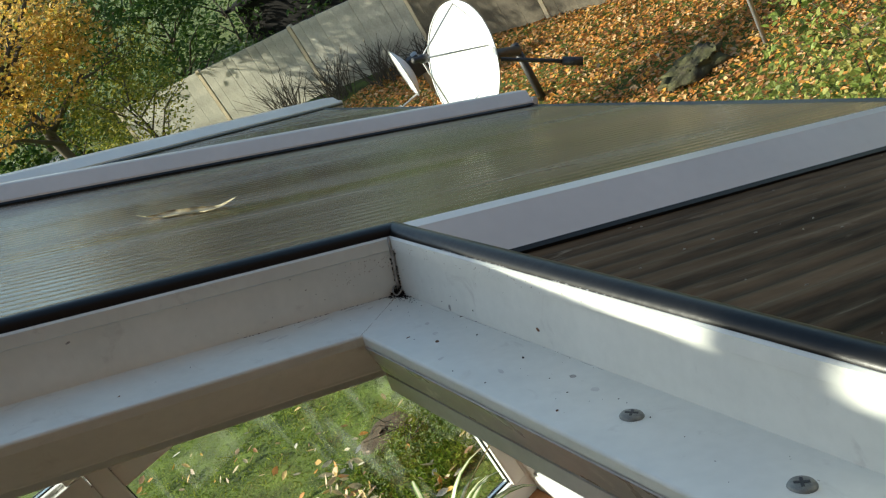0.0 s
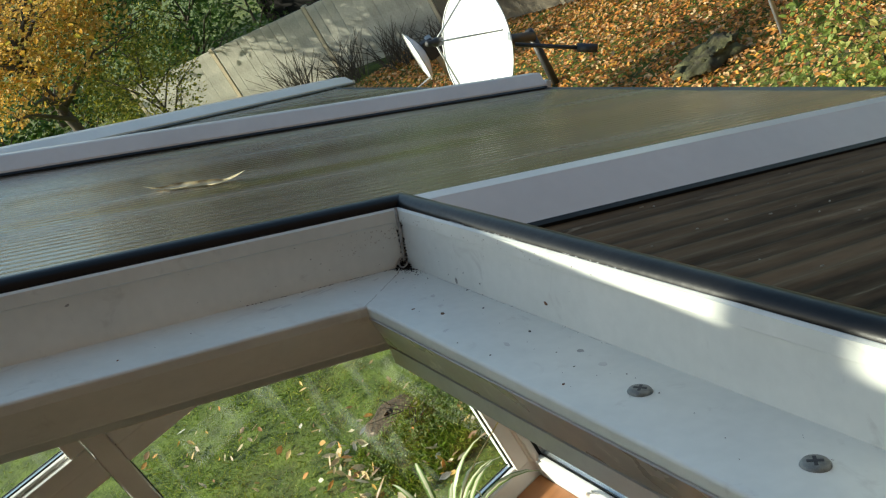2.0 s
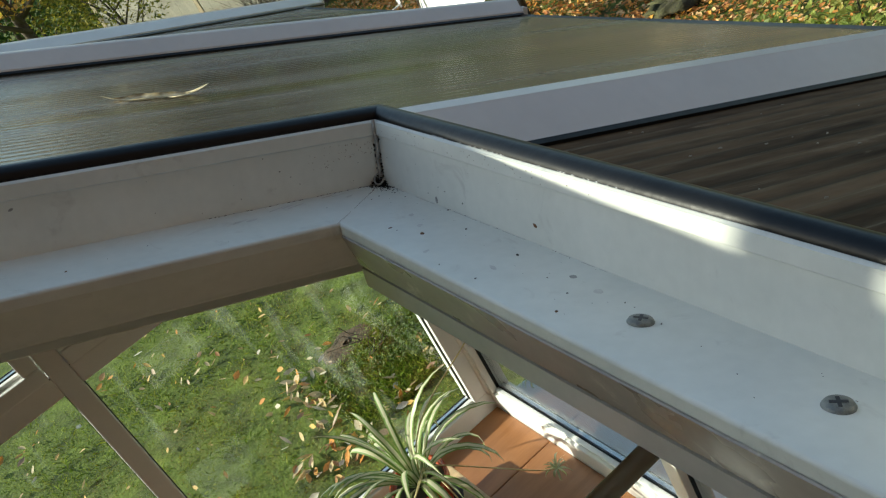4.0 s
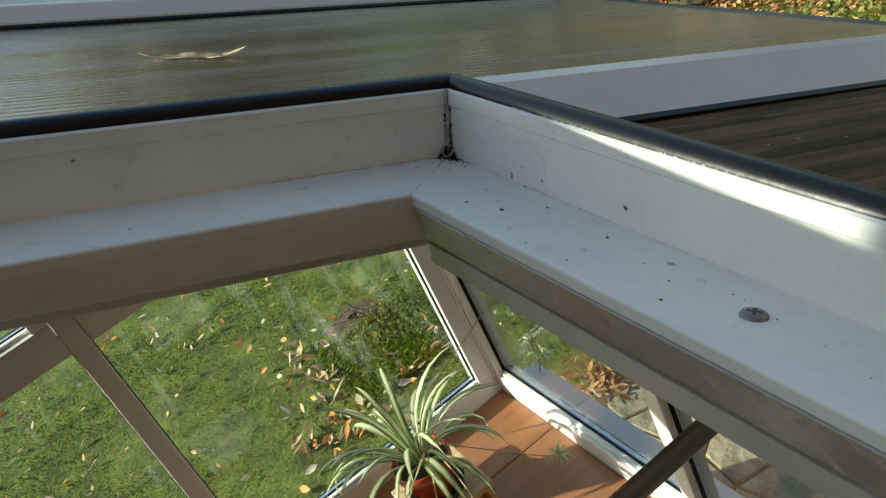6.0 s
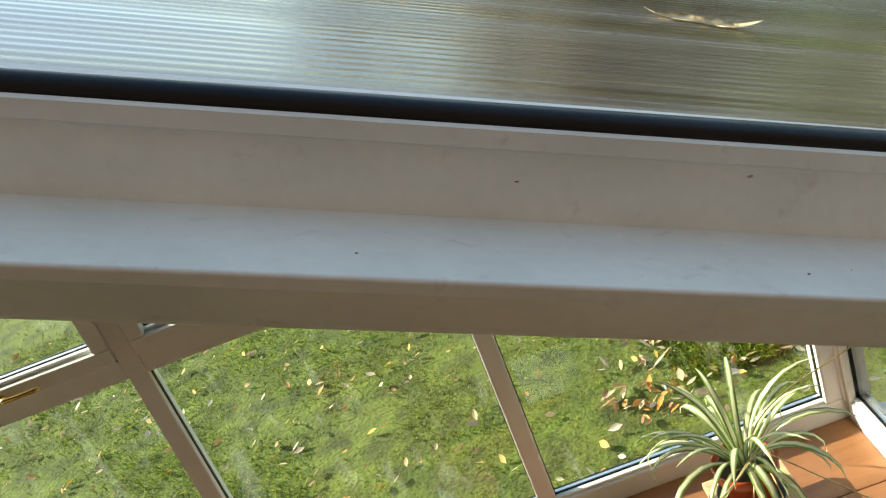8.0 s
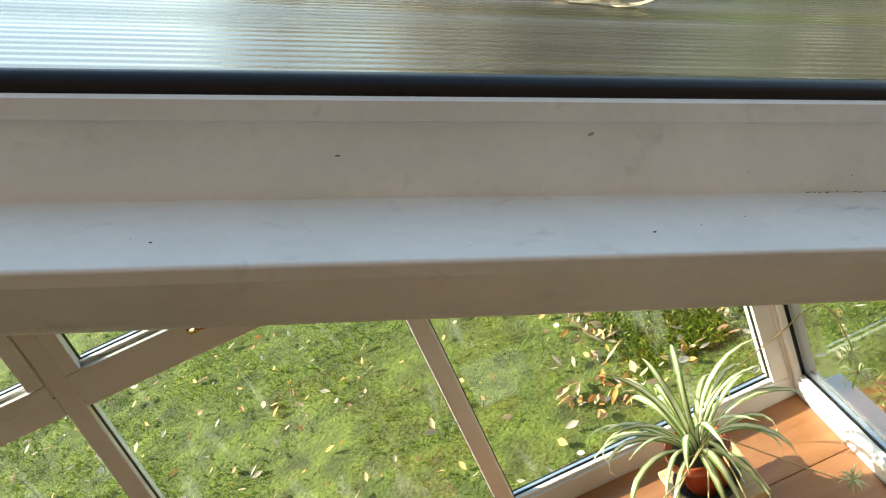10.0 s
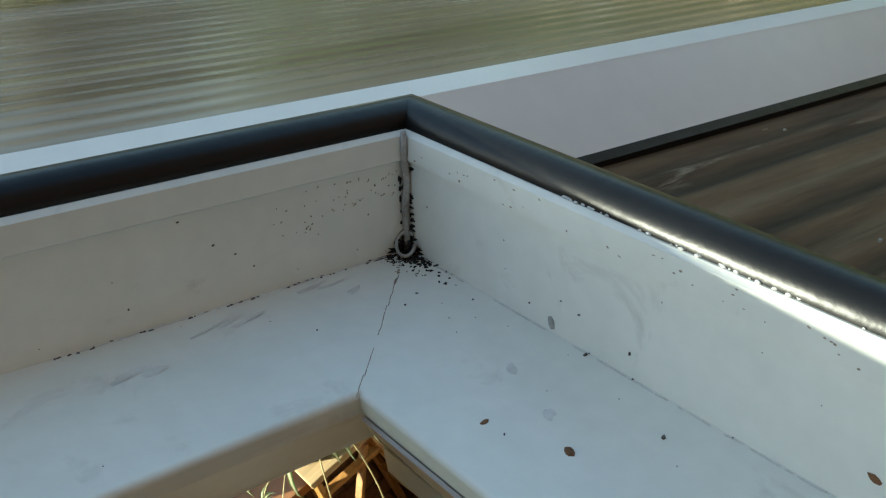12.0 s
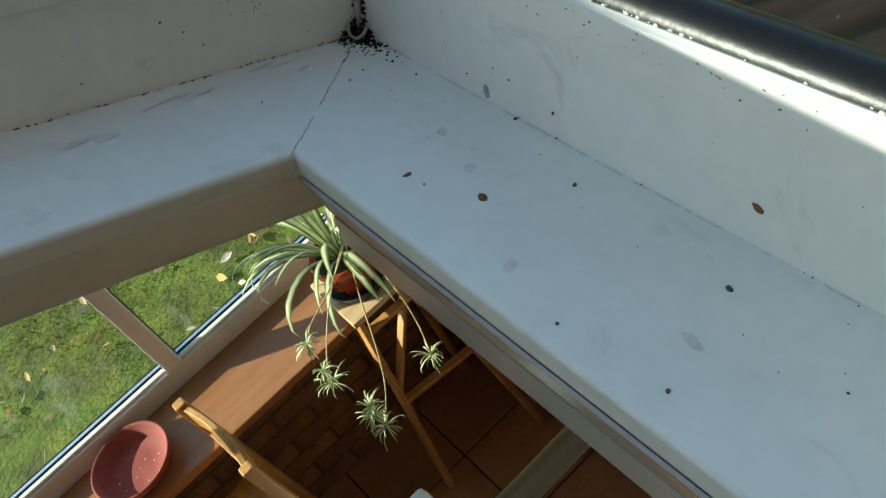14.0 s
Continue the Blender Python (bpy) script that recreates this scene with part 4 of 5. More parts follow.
cu.matrix_local = seat.matrix_local.copy()

# folded white cloth on a second chair seat
stool = thing("stool", Matrix.Translation((-0.166, 1.092, 0)) @ pose(0, 0, 0, 0, 0, 3), "low pine stool with a white cushion", "stool")
part("seat", box(-0.15, 0.15, -0.15, 0.15, 0.40, 0.43, 0.008), PINE, stool)
part("cushion", box(-0.145, 0.145, -0.145, 0.145, 0.431, 0.475, 0.018, segments=3), WHITE_CLOTH, stool, "white cotton cushion", True)
for sx in (-1, 1):
    for sy in (-1, 1):
        part("leg", plank((sx * 0.12, sy * 0.12, 0.40), (sx * 0.14, sy * 0.14, 0), 0.03, 0.03, (1, 0, 0)), PINE, stool)

# ---- on the roof: one dry willow leaf ----
def roof_point(u, v, z=0.0):
    return ROOF @ Vector((u, v, z))


bm = bmesh.new()
LA, LB = Vector((0.003, 0.585)), Vector((0.097, 0.539))
rows = []
d = (LB - LA).normalized()
n = Vector((-d.y, d.x))
for i in range(25):
    q = i / 24
    c = LA.lerp(LB, q) + n * 0.0025 * math.sin(q * 7)
    wv = 0.0008 if q < 0.1 else 0.0008 + 0.0115 * max(0.0, math.sin(math.pi * ((q - 0.1) / 0.9) ** 0.8)) ** 0.6 * (1 + 0.10 * math.sin(q * 23))
    z = 0.0006 + 0.005 * (1 - q / 0.2) ** 2 * (q < 0.2) + 0.009 * ((q - 0.74) / 0.26) ** 2 * (q > 0.74)
    rows.append([bm.verts.new((c.x + n.x * wv, c.y + n.y * wv, z + 0.26 * wv + 0.0003 * math.sin(q * 29))), bm.verts.new((c.x, c.y, z + 0.0002)), bm.verts.new((c.x - n.x * wv, c.y - n.y * wv, z + 0.0006 + 0.0004 * math.sin(q * 17)))])
for a, b in zip(rows, rows[1:]):
    for k in range(2):
        bm.faces.new((a[k], a[k + 1], b[k + 1], b[k]))
geom = bmesh.ops.solidify(bm, geom=bm.faces[:], thickness=0.0006)
lf = part("fallen_leaf", bm, DRY_LEAF, smooth=True)
lf.matrix_world = ROOF
tagged(lf, "curled dry yellow willow leaf lying on the roof", "leaf")

# ---- dirt on the vent frame ----
random.seed(5)
LICHEN = material("grey_lichen_crumb", (0.42, 0.38, 0.30), 0.9, vary=0.4, scale=200)


def on_ledge(x, y, a=0.0):
    return Matrix.Translation((x, y, 0.00005 + TWIST * min(0.0, x))) @ pose(0, 0, 0, 0, 0, a)


def on_right_wall(y, z, a=0.0):
    return Matrix.Translation((-0.00005, y, z)) @ pose(0, 0, 0, 0, -90, 0) @ pose(0, 0, 0, 0, 0, a)


def on_left_wall(x, z, a=0.0):
    return Matrix.Translation((x, -0.00005, z + TWIST * min(0.0, x))) @ pose(0, 0, 0, 90, 0, 0) @ pose(0, 0, 0, 0, 0, a)


bm = bmesh.new()
for i in range(420):
    u, v = random.uniform(0.05, 0.62), random.uniform(-0.60, 0.02)
    if noise.noise((u * 7, v * 26, 4.0)) < 0.02:
        continue
    chip(bm, Matrix.Translation((u, v, 0.0136)) @ pose(0, 0, 0, 0, 0, random.uniform(-25, 25)), random.uniform(0.0004, 0.0020), random.uniform(0.0003, 0.0008), 0.0006, 6)
ob = part("lichen_crumbs", bm, LICHEN)
ob.matrix_world = ROOF
tagged(ob, "pale lichen crumbs and grit on the grimy roof sheet", "grit", kind="stuff")

MARKS = [
    (on_ledge(-0.026, -0.080, 60), 0.0019, 0.0011, 0.0005, SPECK), (on_ledge(-0.010, -0.087, 30), 0.0012, 0.0007, 0.0005, DIRT),
    (on_ledge(-0.013, -0.125, 70), 0.0014, 0.0009, 0.0006, DIRT), (on_ledge(-0.032, -0.065, 10), 0.0014, 0.0007, 0.0003, SPECK),
    (on_right_wall(-0.049, 0.002, 20), 0.0021, 0.0013, 0.0004, SEALANT), (on_right_wall(-0.119, 0.007, 70), 0.0017, 0.0009, 0.0004, SPECK),
    (on_right_wall(-0.070, 0.005), 0.0007, 0.0005, 0.0004, DIRT), (on_ledge(-0.0012, -0.060), 0.0010, 0.0006, 0.0006, DIRT),
    (on_left_wall(-0.160, 0.0195, 15), 0.0013, 0.0007, 0.0002, SEALANT), (on_left_wall(-0.236, 0.013, 5), 0.0014, 0.0004, 0.0002, DIRT),
    (on_left_wall(-0.048, 0.0265), 0.0011, 0.0007, 0.0019, DIRT), (on_ledge(-0.038, -0.135, 40), 0.0010, 0.0006, 0.0003, DIRT),
    (on_ledge(-0.040, -0.115, 40), 0.0007, 0.0005, 0.0003, DIRT), (on_ledge(-0.150, -0.030, 40), 0.0009, 0.0006, 0.0003, SPECK),
    (on_ledge(-0.035, -0.175, 40), 0.0010, 0.0007, 0.0003, SPECK), (on_ledge(-0.012, -0.155, 80), 0.0022, 0.0016, 0.00012, SEALANT),
]
DULL = material("dull_grey_speck", (0.095, 0.082, 0.072), 0.9, vary=0.5, scale=400)
for m, sx, sy, h, mat in MARKS:
    if mat is DIRT:
        mat, sx, sy = DULL, sx * 0.75, sy * 0.75
    bm = bmesh.new()
    chip(bm, m, sx * 0.82, sy * 0.82, h * 0.6, 10)
    ob = part("dirt_speck", bm, mat)
    ob.matrix_world = VENT
    tagged(ob, "dark dried speck of dirt on the white vent frame", "dirt", group="dirt specks")

SMEAR = material("dried_grey_smear", (0.60, 0.585, 0.54), 0.65, vary=0.12, scale=180, second=(0.70, 0.70, 0.655), bump=0.1, bump_scale=300)
bm = bmesh.new()
for x, y, a, l, w in ((-0.030, -0.0045, 4, 0.011, 0.0006), (-0.058, -0.0080, 9, 0.016, 0.0007), (-0.075, -0.0150, 12, 0.008, 0.0012), (-0.022, -0.0105, 20, 0.004, 0.0008), (-0.017, -0.055, 50, 0.004, 0.0010), (-0.022, -0.070, 65, 0.0035, 0.0012), (-0.036, -0.100, 30, 0.003, 0.0010), (-0.028, -0.130, 80, 0.004, 0.0009), (-0.014, -0.170, 60, 0.003, 0.0013)):
    for k in range(3):
        chip(bm, on_ledge(x + random.uniform(-1, 1) * l * 0.5, y + random.uniform(-0.001, 0.001), a + random.uniform(-8, 8)), l * random.uniform(0.3, 0.7), w * random.uniform(0.5, 1.1), 0.00003, 14)
for k in range(60):
    chip(bm, on_ledge(-random.uniform(0, 0.12) ** 1.2 - 0.001, -0.0006, random.uniform(-6, 6)), random.uniform(0.0006, 0.0026), 0.0003, 0.00005, 6)
    chip(bm, on_ledge(-0.0006, -random.uniform(0.002, 0.16), 90 + random.uniform(-6, 6)), random.uniform(0.0006, 0.0026), 0.0003, 0.00005, 6)
ob = part("dirt_smears", bm, SMEAR)
ob.matrix_world = VENT
tagged(ob, "faint dried grey smears on the vent ledge", "dirt", kind="stuff")

bm = bmesh.new()
for i in range(90):
    r = random.random()
    if r < 0.45:
        m = on_ledge(-abs(random.gauss(0, 0.016)) if random.random() < 0.5 else random.uniform(-0.044, -0.001), random.uniform(-0.30, -0.002), random.uniform(0, 180))
    elif r < 0.62:
        m = on_ledge(random.uniform(-0.35, -0.002), random.uniform(-0.044, -0.001), random.uniform(0, 180))
    elif r < 0.78:
        m = on_left_wall(-abs(random.gauss(0, 0.05)), random.uniform(0.001, 0.022), random.uniform(0, 180))
    elif r < 0.90:
        m = on_right_wall(-abs(random.gauss(0, 0.06)), random.uniform(0.001, 0.022), random.uniform(0, 180))
    else:
        m = on_ledge(-random.uniform(0, 0.06), -0.0004, 0) if random.random() < 0.5 else on_ledge(-0.0004, -random.uniform(0, 0.14), 0)
    s = 0.00011 + 0.0002 * random.random() ** 4
    chip(bm, m, s * random.uniform(1, 2), s, s * 0.8, 6)
for i in range(34):
    chip(bm, on_ledge(-0.012 - 0.075 * random.random() ** 1.3, -0.0004 - 0.0008 * random.random(), random.uniform(-10, 10)), random.uniform(0.0002, 0.0007), random.uniform(0.00012, 0.00028), 0.0002, 6)
ob = part("grit", bm, DULL)
ob.matrix_world = VENT
tagged(ob, "fine dark grit scattered over the vent frame", "grit", kind="stuff")
FLECK = material("pale_brown_fleck", (0.30, 0.24, 0.18), 0.9, vary=0.4, scale=300)
bm = bmesh.new()
for i in range(46):
    chip(bm, on_left_wall(-0.003 - abs(random.gauss(0, 0.014)), random.uniform(0.0150, 0.0222), random.uniform(0, 180)), random.uniform(0.00012, 0.0004), random.uniform(0.0001, 0.00025), 0.00008, 6)
for i in range(12):
    chip(bm, on_left_wall(random.gauss(-0.028, 0.004), random.gauss(0.013, 0.002), random.uniform(0, 180)), random.uniform(0.00012, 0.0004), 0.00015, 0.0001, 6)
for i in range(40):
    chip(bm, on_right_wall(-0.004 - 0.15 * random.random(), random.uniform(0.0242, 0.0290), 90 + random.uniform(-30, 30)) @ Matrix.Translation((0, 0, 0.0014)), random.uniform(0.00015, 0.0005), random.uniform(0.0001, 0.00025), 0.00008, 6)
ob = part("dirt_flecks", bm, FLECK)
ob.matrix_world = VENT
tagged(ob, "pale brown dirt flecks on the vent frame's upstand", "dirt", kind="stuff")

# mould gathered in the corner, with a smeared bead of sealant up the mitre
bm = bmesh.new()
for flat, reach in ((lambda a, b: on_ledge(-a, -b), 0.0120), (lambda a, b: on_left_wall(-a, b), 0.0075), (lambda a, b: on_right_wall(-a, b), 0.0075)):
    # a ragged film in each of the three faces of the corner
    rim = []
    for k in range(31):
        q = radians(90 * k / 30)
        r = reach * (0.30 + 0.40 * abs(math.cos(2 * q)) ** 2 + random.uniform(-0.16, 0.26))
        rim.append(bm.verts.new((flat(r * math.cos(q) + 0.0001, r * math.sin(q) + 0.0001)).translation))
    root = bm.verts.new(flat(0.0001, 0.0001).translation)
    for a, b in zip(rim, rim[1:]):
        bm.faces.new((root, a, b))
for i in range(420):
    a = random.uniform(180, 270)
    d = abs(random.gauss(0, 0.0062)) * (1.0 if 195 < a < 255 else 1.3)
    x, y = d * math.cos(radians(a)), d * math.sin(radians(a))
    z = abs(random.gauss(0, 0.0018))
    chip(bm, Matrix.Translation((x - 0.0006, y - 0.0006, z * (d < 0.004))) @ pose(0, 0, 0, random.uniform(0, 60), random.uniform(0, 60), random.uniform(0, 180)), random.uniform(0.0002, 0.0009), random.uniform(0.00015, 0.0005), 0.0004, 6)
for i in range(64):
    z = 0.003 + 0.020 * random.random() ** 1.5
    chip(bm, (on_right_wall(-random.uniform(0.0006, 0.0024), z, 90) if i % 2 else on_left_wall(-random.uniform(0.0006, 0.0024), z, 90)), random.uniform(0.0003, 0.0010), 0.0003, 0.0003, 6)
ob = part("corner_mould", bm, DIRT)
ob.matrix_world = VENT
tagged(ob, "black mould and debris caught in the corner of the vent frame", "mould", kind="stuff")
bm = tube([(-0.0014, -0.0014, 0.0005), (-0.0012, -0.0011, 0.006), (-0.0015, -0.0012, 0.012), (-0.0010, -0.0014, 0.018), (-0.0014, -0.0012, 0.023), (-0.0022, -0.0022, 0.0265), (-0.0022, -0.0022, 0.031)], [0.0011, 0.0008, 0.0010, 0.0008, 0.0010, 0.0008, 0.0007], 8)
ring = [(-0.0028 + 0.0022 * math.cos(a), -0.0028 + 0.0022 * math.sin(a), 0.0010 + 0.0022 * (1 + math.sin(a + 0.8))) for a in [k * math.pi / 8 for k in range(15)]]
tube(ring, 0.00045, 6, bm=bm)
ob = part("sealant_bead", bm, SEALANT, smooth=True)
ob.matrix_world = VENT
tagged(ob, "lumpy grey sealant bead up the mitred corner", "sealant")
bm = bmesh.new()
for i in range(26):
    q = i / 25
    if i in (3, 4, 17, 18):
        continue
    c = Vector((-LEDGE * q - 0.0005, -LEDGE * q + random.uniform(-0.0003, 0.0003), 0.00005 + TWIST * -LEDGE * q))
    chip(bm, Matrix.Translation(c) @ pose(0, 0, 0, 0, 0, 45), 0.0017, 0.00012 + 0.0002 * (random.random() < 0.15), 0.00006, 6)
ob = part("mitre_joint", bm, FLECK)
ob.matrix_world = VENT
tagged(ob, "dirt-filled mitre joint across the vent ledge", "joint")
# droplets below the gasket
bm = bmesh.new()
for i in range(90):
    y = -0.050 - 0.12 * random.random() ** 1.4
    r = random.uniform(0.00018, 0.00055)
    b = bmesh.new()
    bmesh.ops.create_icosphere(b, subdivisions=1, radius=r)
    merge(bm, b, Matrix.Translation((0.0008 + random.uniform(-0.0006, 0.0006), y, 0.0306)) @ Matrix.Diagonal((1, 1.5, 0.7, 1)))
drops = part("water_drops", bm, DEW, smooth=True)
drops.matrix_world = VENT
tagged(drops, "small bright water drops along the rubber gasket", "water drops", kind="stuff")

# ---- garden: grass, leaves, shrubs and trees ----
rng = np.random.default_rng(7)


def ground_z(x, y):
    return land(x, y)


def quick_mesh(name, verts, faces, mat, smooth=False):
    me = bpy.data.meshes.new(name)
    me.from_pydata(verts, [], faces)
    me.materials.append(mat)
    if smooth:
        me.polygons.foreach_set("use_smooth", [True] * len(me.polygons))
    return new(name, me)


GRASS = island_palette("mossy_grass", [(0.058, 0.098, 0.010), (0.130, 0.194, 0.017), (0.190, 0.262, 0.024), (0.34, 0.360, 0.052), (0.180, 0.170, 0.030)], 0.6, 0.25)
verts, faces = [], []


def tuft_field(n, x0, x1, y0, y1, hmin, hmax, keep=lambda x, y: True, lean=0.8):
    for i in range(n):
        x, y = rng.uniform(x0, x1), rng.uniform(y0, y1)
        if not keep(x, y):
            continue
        patch = noise.noise((x * 1.3, y * 1.3, 2.0)) + 0.6 * noise.noise((x * 5.0, y * 5.0, 3.0))
        if patch < -0.6 and rng.random() < 0.5:
            continue
        z = ground_z(x, y) - 0.004
        h = rng.uniform(hmin, hmax) * (1 + 0.7 * patch)
        w = rng.uniform(0.0014, 0.0036)
        a = rng.uniform(0, 6.283)
        l = rng.uniform(0.1, lean) * h
        b = rng.uniform(0, 6.283)
        k = len(verts)
        ca, sa = math.cos(a) * w, math.sin(a) * w
        verts.extend([(x - ca, y - sa, z), (x + ca, y + sa, z), (x + l * 0.45 * math.cos(b) + ca * 0.7, y + l * 0.45 * math.sin(b) + sa * 0.7, z + h * 0.65), (x + l * math.cos(b), y + l * math.sin(b), z + h * 0.9)])
        faces.extend([(k, k + 1, k + 2), (k, k + 2, k + 3)])


def lawn_area(x, y):
    on_path = 0.72 < x < 1.36 + 0.03 * math.sin(y * 7) and y < 2.50 + 0.06 * math.sin(x * 9)
    on_earth = math.hypot((x - 0.76) / 0.20, (y - 4.10) / 0.15) < 0.7 + 0.8 * noise.noise((x * 6, y * 6, 1.0))
    return not on_path and not (on_earth and rng.random() < 0.85)


tuft_field(230000, -4.6, 2.6, 2.10, 6.6, 0.006, 0.017, lawn_area, 1.3)
tuft_field(30000, 1.34, 3.2, -1.2, 3.2, 0.008, 0.022, lawn_area, 1.3)
tuft_field(34000, -6.0, 7.5, 3.6, 10.0, 0.015, 0.04, lawn_area, 1.6)
tuft_field(9000, 0.45, 1.15, 3.35, 4.0, 0.015, 0.045, lawn_area, 1.2)
tagged(quick_mesh("grass", verts, faces, GRASS), "short mossy green lawn grass", "grass", kind="stuff")

LEAF_TAN = island_palette("fallen_autumn_leaves", [(0.62, 0.52, 0.38), (0.56, 0.36, 0.14), (0.58, 0.22, 0.035), (0.72, 0.66, 0.56), (0.30, 0.13, 0.05), (0.66, 0.54, 0.36), (0.64, 0.36, 0.06), (0.70, 0.64, 0.52)], 0.65, 0.2)


def leaf_litter(name, spots, mat, label, long=(0.05, 0.11), wide=(0.34, 0.62), lean=0.5):
    v, f = [], []
    for x, y, lift in spots:
        L = rng.uniform(*long)
        W = L * rng.uniform(*wide)
        a, tilt, roll = rng.uniform(0, 6.283), rng.uniform(-lean, lean), rng.uniform(-0.9, 0.9)
        m = Matrix.Translation((x, y, ground_z(x, y) + 0.018 + lift)) @ Euler((roll, tilt, a)).to_matrix().to_4x4()
        k = len(v)
        cup = rng.uniform(0.15, 0.5)
        for s, wid in ((-0.5, 0.02), (-0.2, 0.42), (0.15, 0.5), (0.5, 0.02)):
            for t in (-1, 0, 1):
                v.append(tuple(m @ Vector((s * L, t * wid * W, cup * W * abs(t) * wid + 0.10 * L * (s * 1.4) ** 2))))
        for r in range(3):
            for t in range(2):
                q = k + r * 3 + t
                f.append((q, q + 1, q + 4, q + 3))
    return tagged(quick_mesh(name, v, f, mat, True), label, "leaves", kind="stuff")


spots = []
for i in range(1100):
    x, y = rng.uniform(-4.2, 2.2), rng.uniform(2.2, 6.6)
    if lawn_area(x, y):
        spots.append((x, y, 0.008))
for i in range(45):
    spots.append((rng.normal(0.65, 0.25), max(2.2, rng.normal(2.75, 0.25)), 0.01))
leaf_litter("fallen_leaves", spots, LEAF_TAN, "pale and orange autumn leaves scattered on the lawn", (0.025, 0.075), (0.28, 0.55))
spots = [(rng.normal(1.29, 0.085), rng.normal(2.50, 0.075), rng.uniform(0.0, 0.05)) for i in range(190)]
drift = []
for i in range(62):
    q = rng.random()
    drift.append((0.46 - 0.20 * q + rng.normal(0, 0.08), 4.15 - 0.80 * q + rng.normal(0, 0.08), 0.014))
for i in range(52):
    drift.append((rng.uniform(0.05, 0.80), rng.normal(3.36, 0.075), 0.014))
leaf_litter("leaf_drift", drift, LEAF_TAN, "drift of curled tan and orange leaves along the lawn's edge", (0.04, 0.095), (0.28, 0.5), 0.8)
LEAF_BROWN = island_palette("crumpled_brown_leaves", [(0.40, 0.20, 0.08), (0.54, 0.31, 0.13), (0.30, 0.14, 0.055), (0.60, 0.41, 0.21), (0.24, 0.11, 0.045), (0.50, 0.27, 0.09)], 0.7, 0.15)
leaf_litter("leaf_pile", spots, LEAF_BROWN, "drift of crumpled dry brown leaves on the paving", (0.03, 0.075), (0.22, 0.45), 1.1)
LITTER = island_palette("orange_leaf_litter", [(0.60, 0.27, 0.06), (0.52, 0.19, 0.035), (0.66, 0.44, 0.20), (0.36, 0.13, 0.035), (0.62, 0.33, 0.05), (0.26, 0.10, 0.035), (0.48, 0.22, 0.06), (0.68, 0.50, 0.28)], 0.7, 0.2)
spots = []
for i in range(56000):
    x, y = rng.uniform(3.2, 8.2), rng.uniform(2.8, 10.0)
    dens = 1.05 + 0.8 * noise.noise((x * 0.8, y * 0.8, 5.0)) + 0.30 * (x - 4.8)
    if rng.random() < dens:
        spots.append((x, y, rng.uniform(0, 0.02)))
leaf_litter("leaf_litter", spots, LITTER, "thick orange and brown autumn leaf litter", (0.028, 0.056))


def foliage(name, blobs, count, size, mat, label, parent, narrow=0.5):
    """Leaves scattered through and on a set of blobs (centre, radii)."""
    v, f = [], []
    weights = np.array([b[1][0] * b[1][1] * b[1][2] for b in blobs])
    weights = weights / weights.sum()
    for i in range(count):
        c, r = blobs[rng.choice(len(blobs), p=weights)]
        d = rng.normal(size=3)
        d /= np.linalg.norm(d)
        q = rng.uniform(0.25, 1.05) ** 0.6
        p = Vector((c[0] + d[0] * r[0] * q, c[1] + d[1] * r[1] * q, c[2] + d[2] * r[2] * q))
        if noise.noise(p * 2.3) < -0.10:
            continue
        if p.z < LAWN + 0.02:
            continue
        L = size * rng.uniform(0.6, 1.35)
        W = L * narrow
        m = Matrix.Translation(p) @ Euler((rng.uniform(-1.0, 1.0), rng.uniform(-0.9, 0.9), rng.uniform(0, 6.283))).to_matrix().to_4x4()
        k = len(v)
        for x, y, z in ((-0.5, 0, 0), (-0.12, -0.5, 0.12), (0.25, -0.36, 0.1), (0.5, 0, -0.08), (0.25, 0.36, 0.1), (-0.12, 0.5, 0.12)):
            v.append(tuple(m @ Vector((x * L, y * W, z * W))))
        f.extend([(k, k + 1, k + 2, k + 3), (k, k + 3, k + 4, k + 5)])
    ob = quick_mesh(name, v, f, mat)
    ob.parent = parent
    ob["label"] = label
    return ob


def limbs(root, height, spread_r, n, thick, parent, seed, mat=BARK, name="limb"):
    rnd = random.Random(seed)
    root = Vector(root)
    top = root + Vector((rnd.uniform(-0.2, 0.2), rnd.uniform(-0.2, 0.2), height))
    pts = [root.lerp(top, q) + Vector((rnd.uniform(-0.05, 0.05), rnd.uniform(-0.05, 0.05), 0)) for q in (0, 0.25, 0.5, 0.75, 1)]
    part("trunk", tube(pts, [thick, thick * 0.85, thick * 0.65, thick * 0.45, thick * 0.2], 10), mat, parent, "", True)
    for i in range(n):
        q = rnd.uniform(0.2, 0.95)
        a = rnd.uniform(0, 6.283)
        p = root.lerp(top, q)
        R = spread_r * rnd.uniform(0.6, 1.1)
        e = p + Vector((math.cos(a) * R, math.sin(a) * R, rnd.uniform(0.2, 0.8) * R))
        m1 = p.lerp(e, 0.5) + Vector((rnd.uniform(-0.1, 0.1), rnd.uniform(-0.1, 0.1), 0.12 * R))
        b = tube([p, m1, e], [thick * 0.42, thick * 0.26, thick * 0.06], 7)
        for k in range(4):
            s = p.lerp(e, rnd.uniform(0.35, 0.95))
            tube([s, s + Vector((rnd.uniform(-0.4, 0.4), rnd.uniform(-0.4, 0.4), rnd.uniform(-0.1, 0.5))) * R * 0.6], [thick * 0.12, thick * 0.03], 5, bm=b)
        part(name, b, mat, parent, "", True)


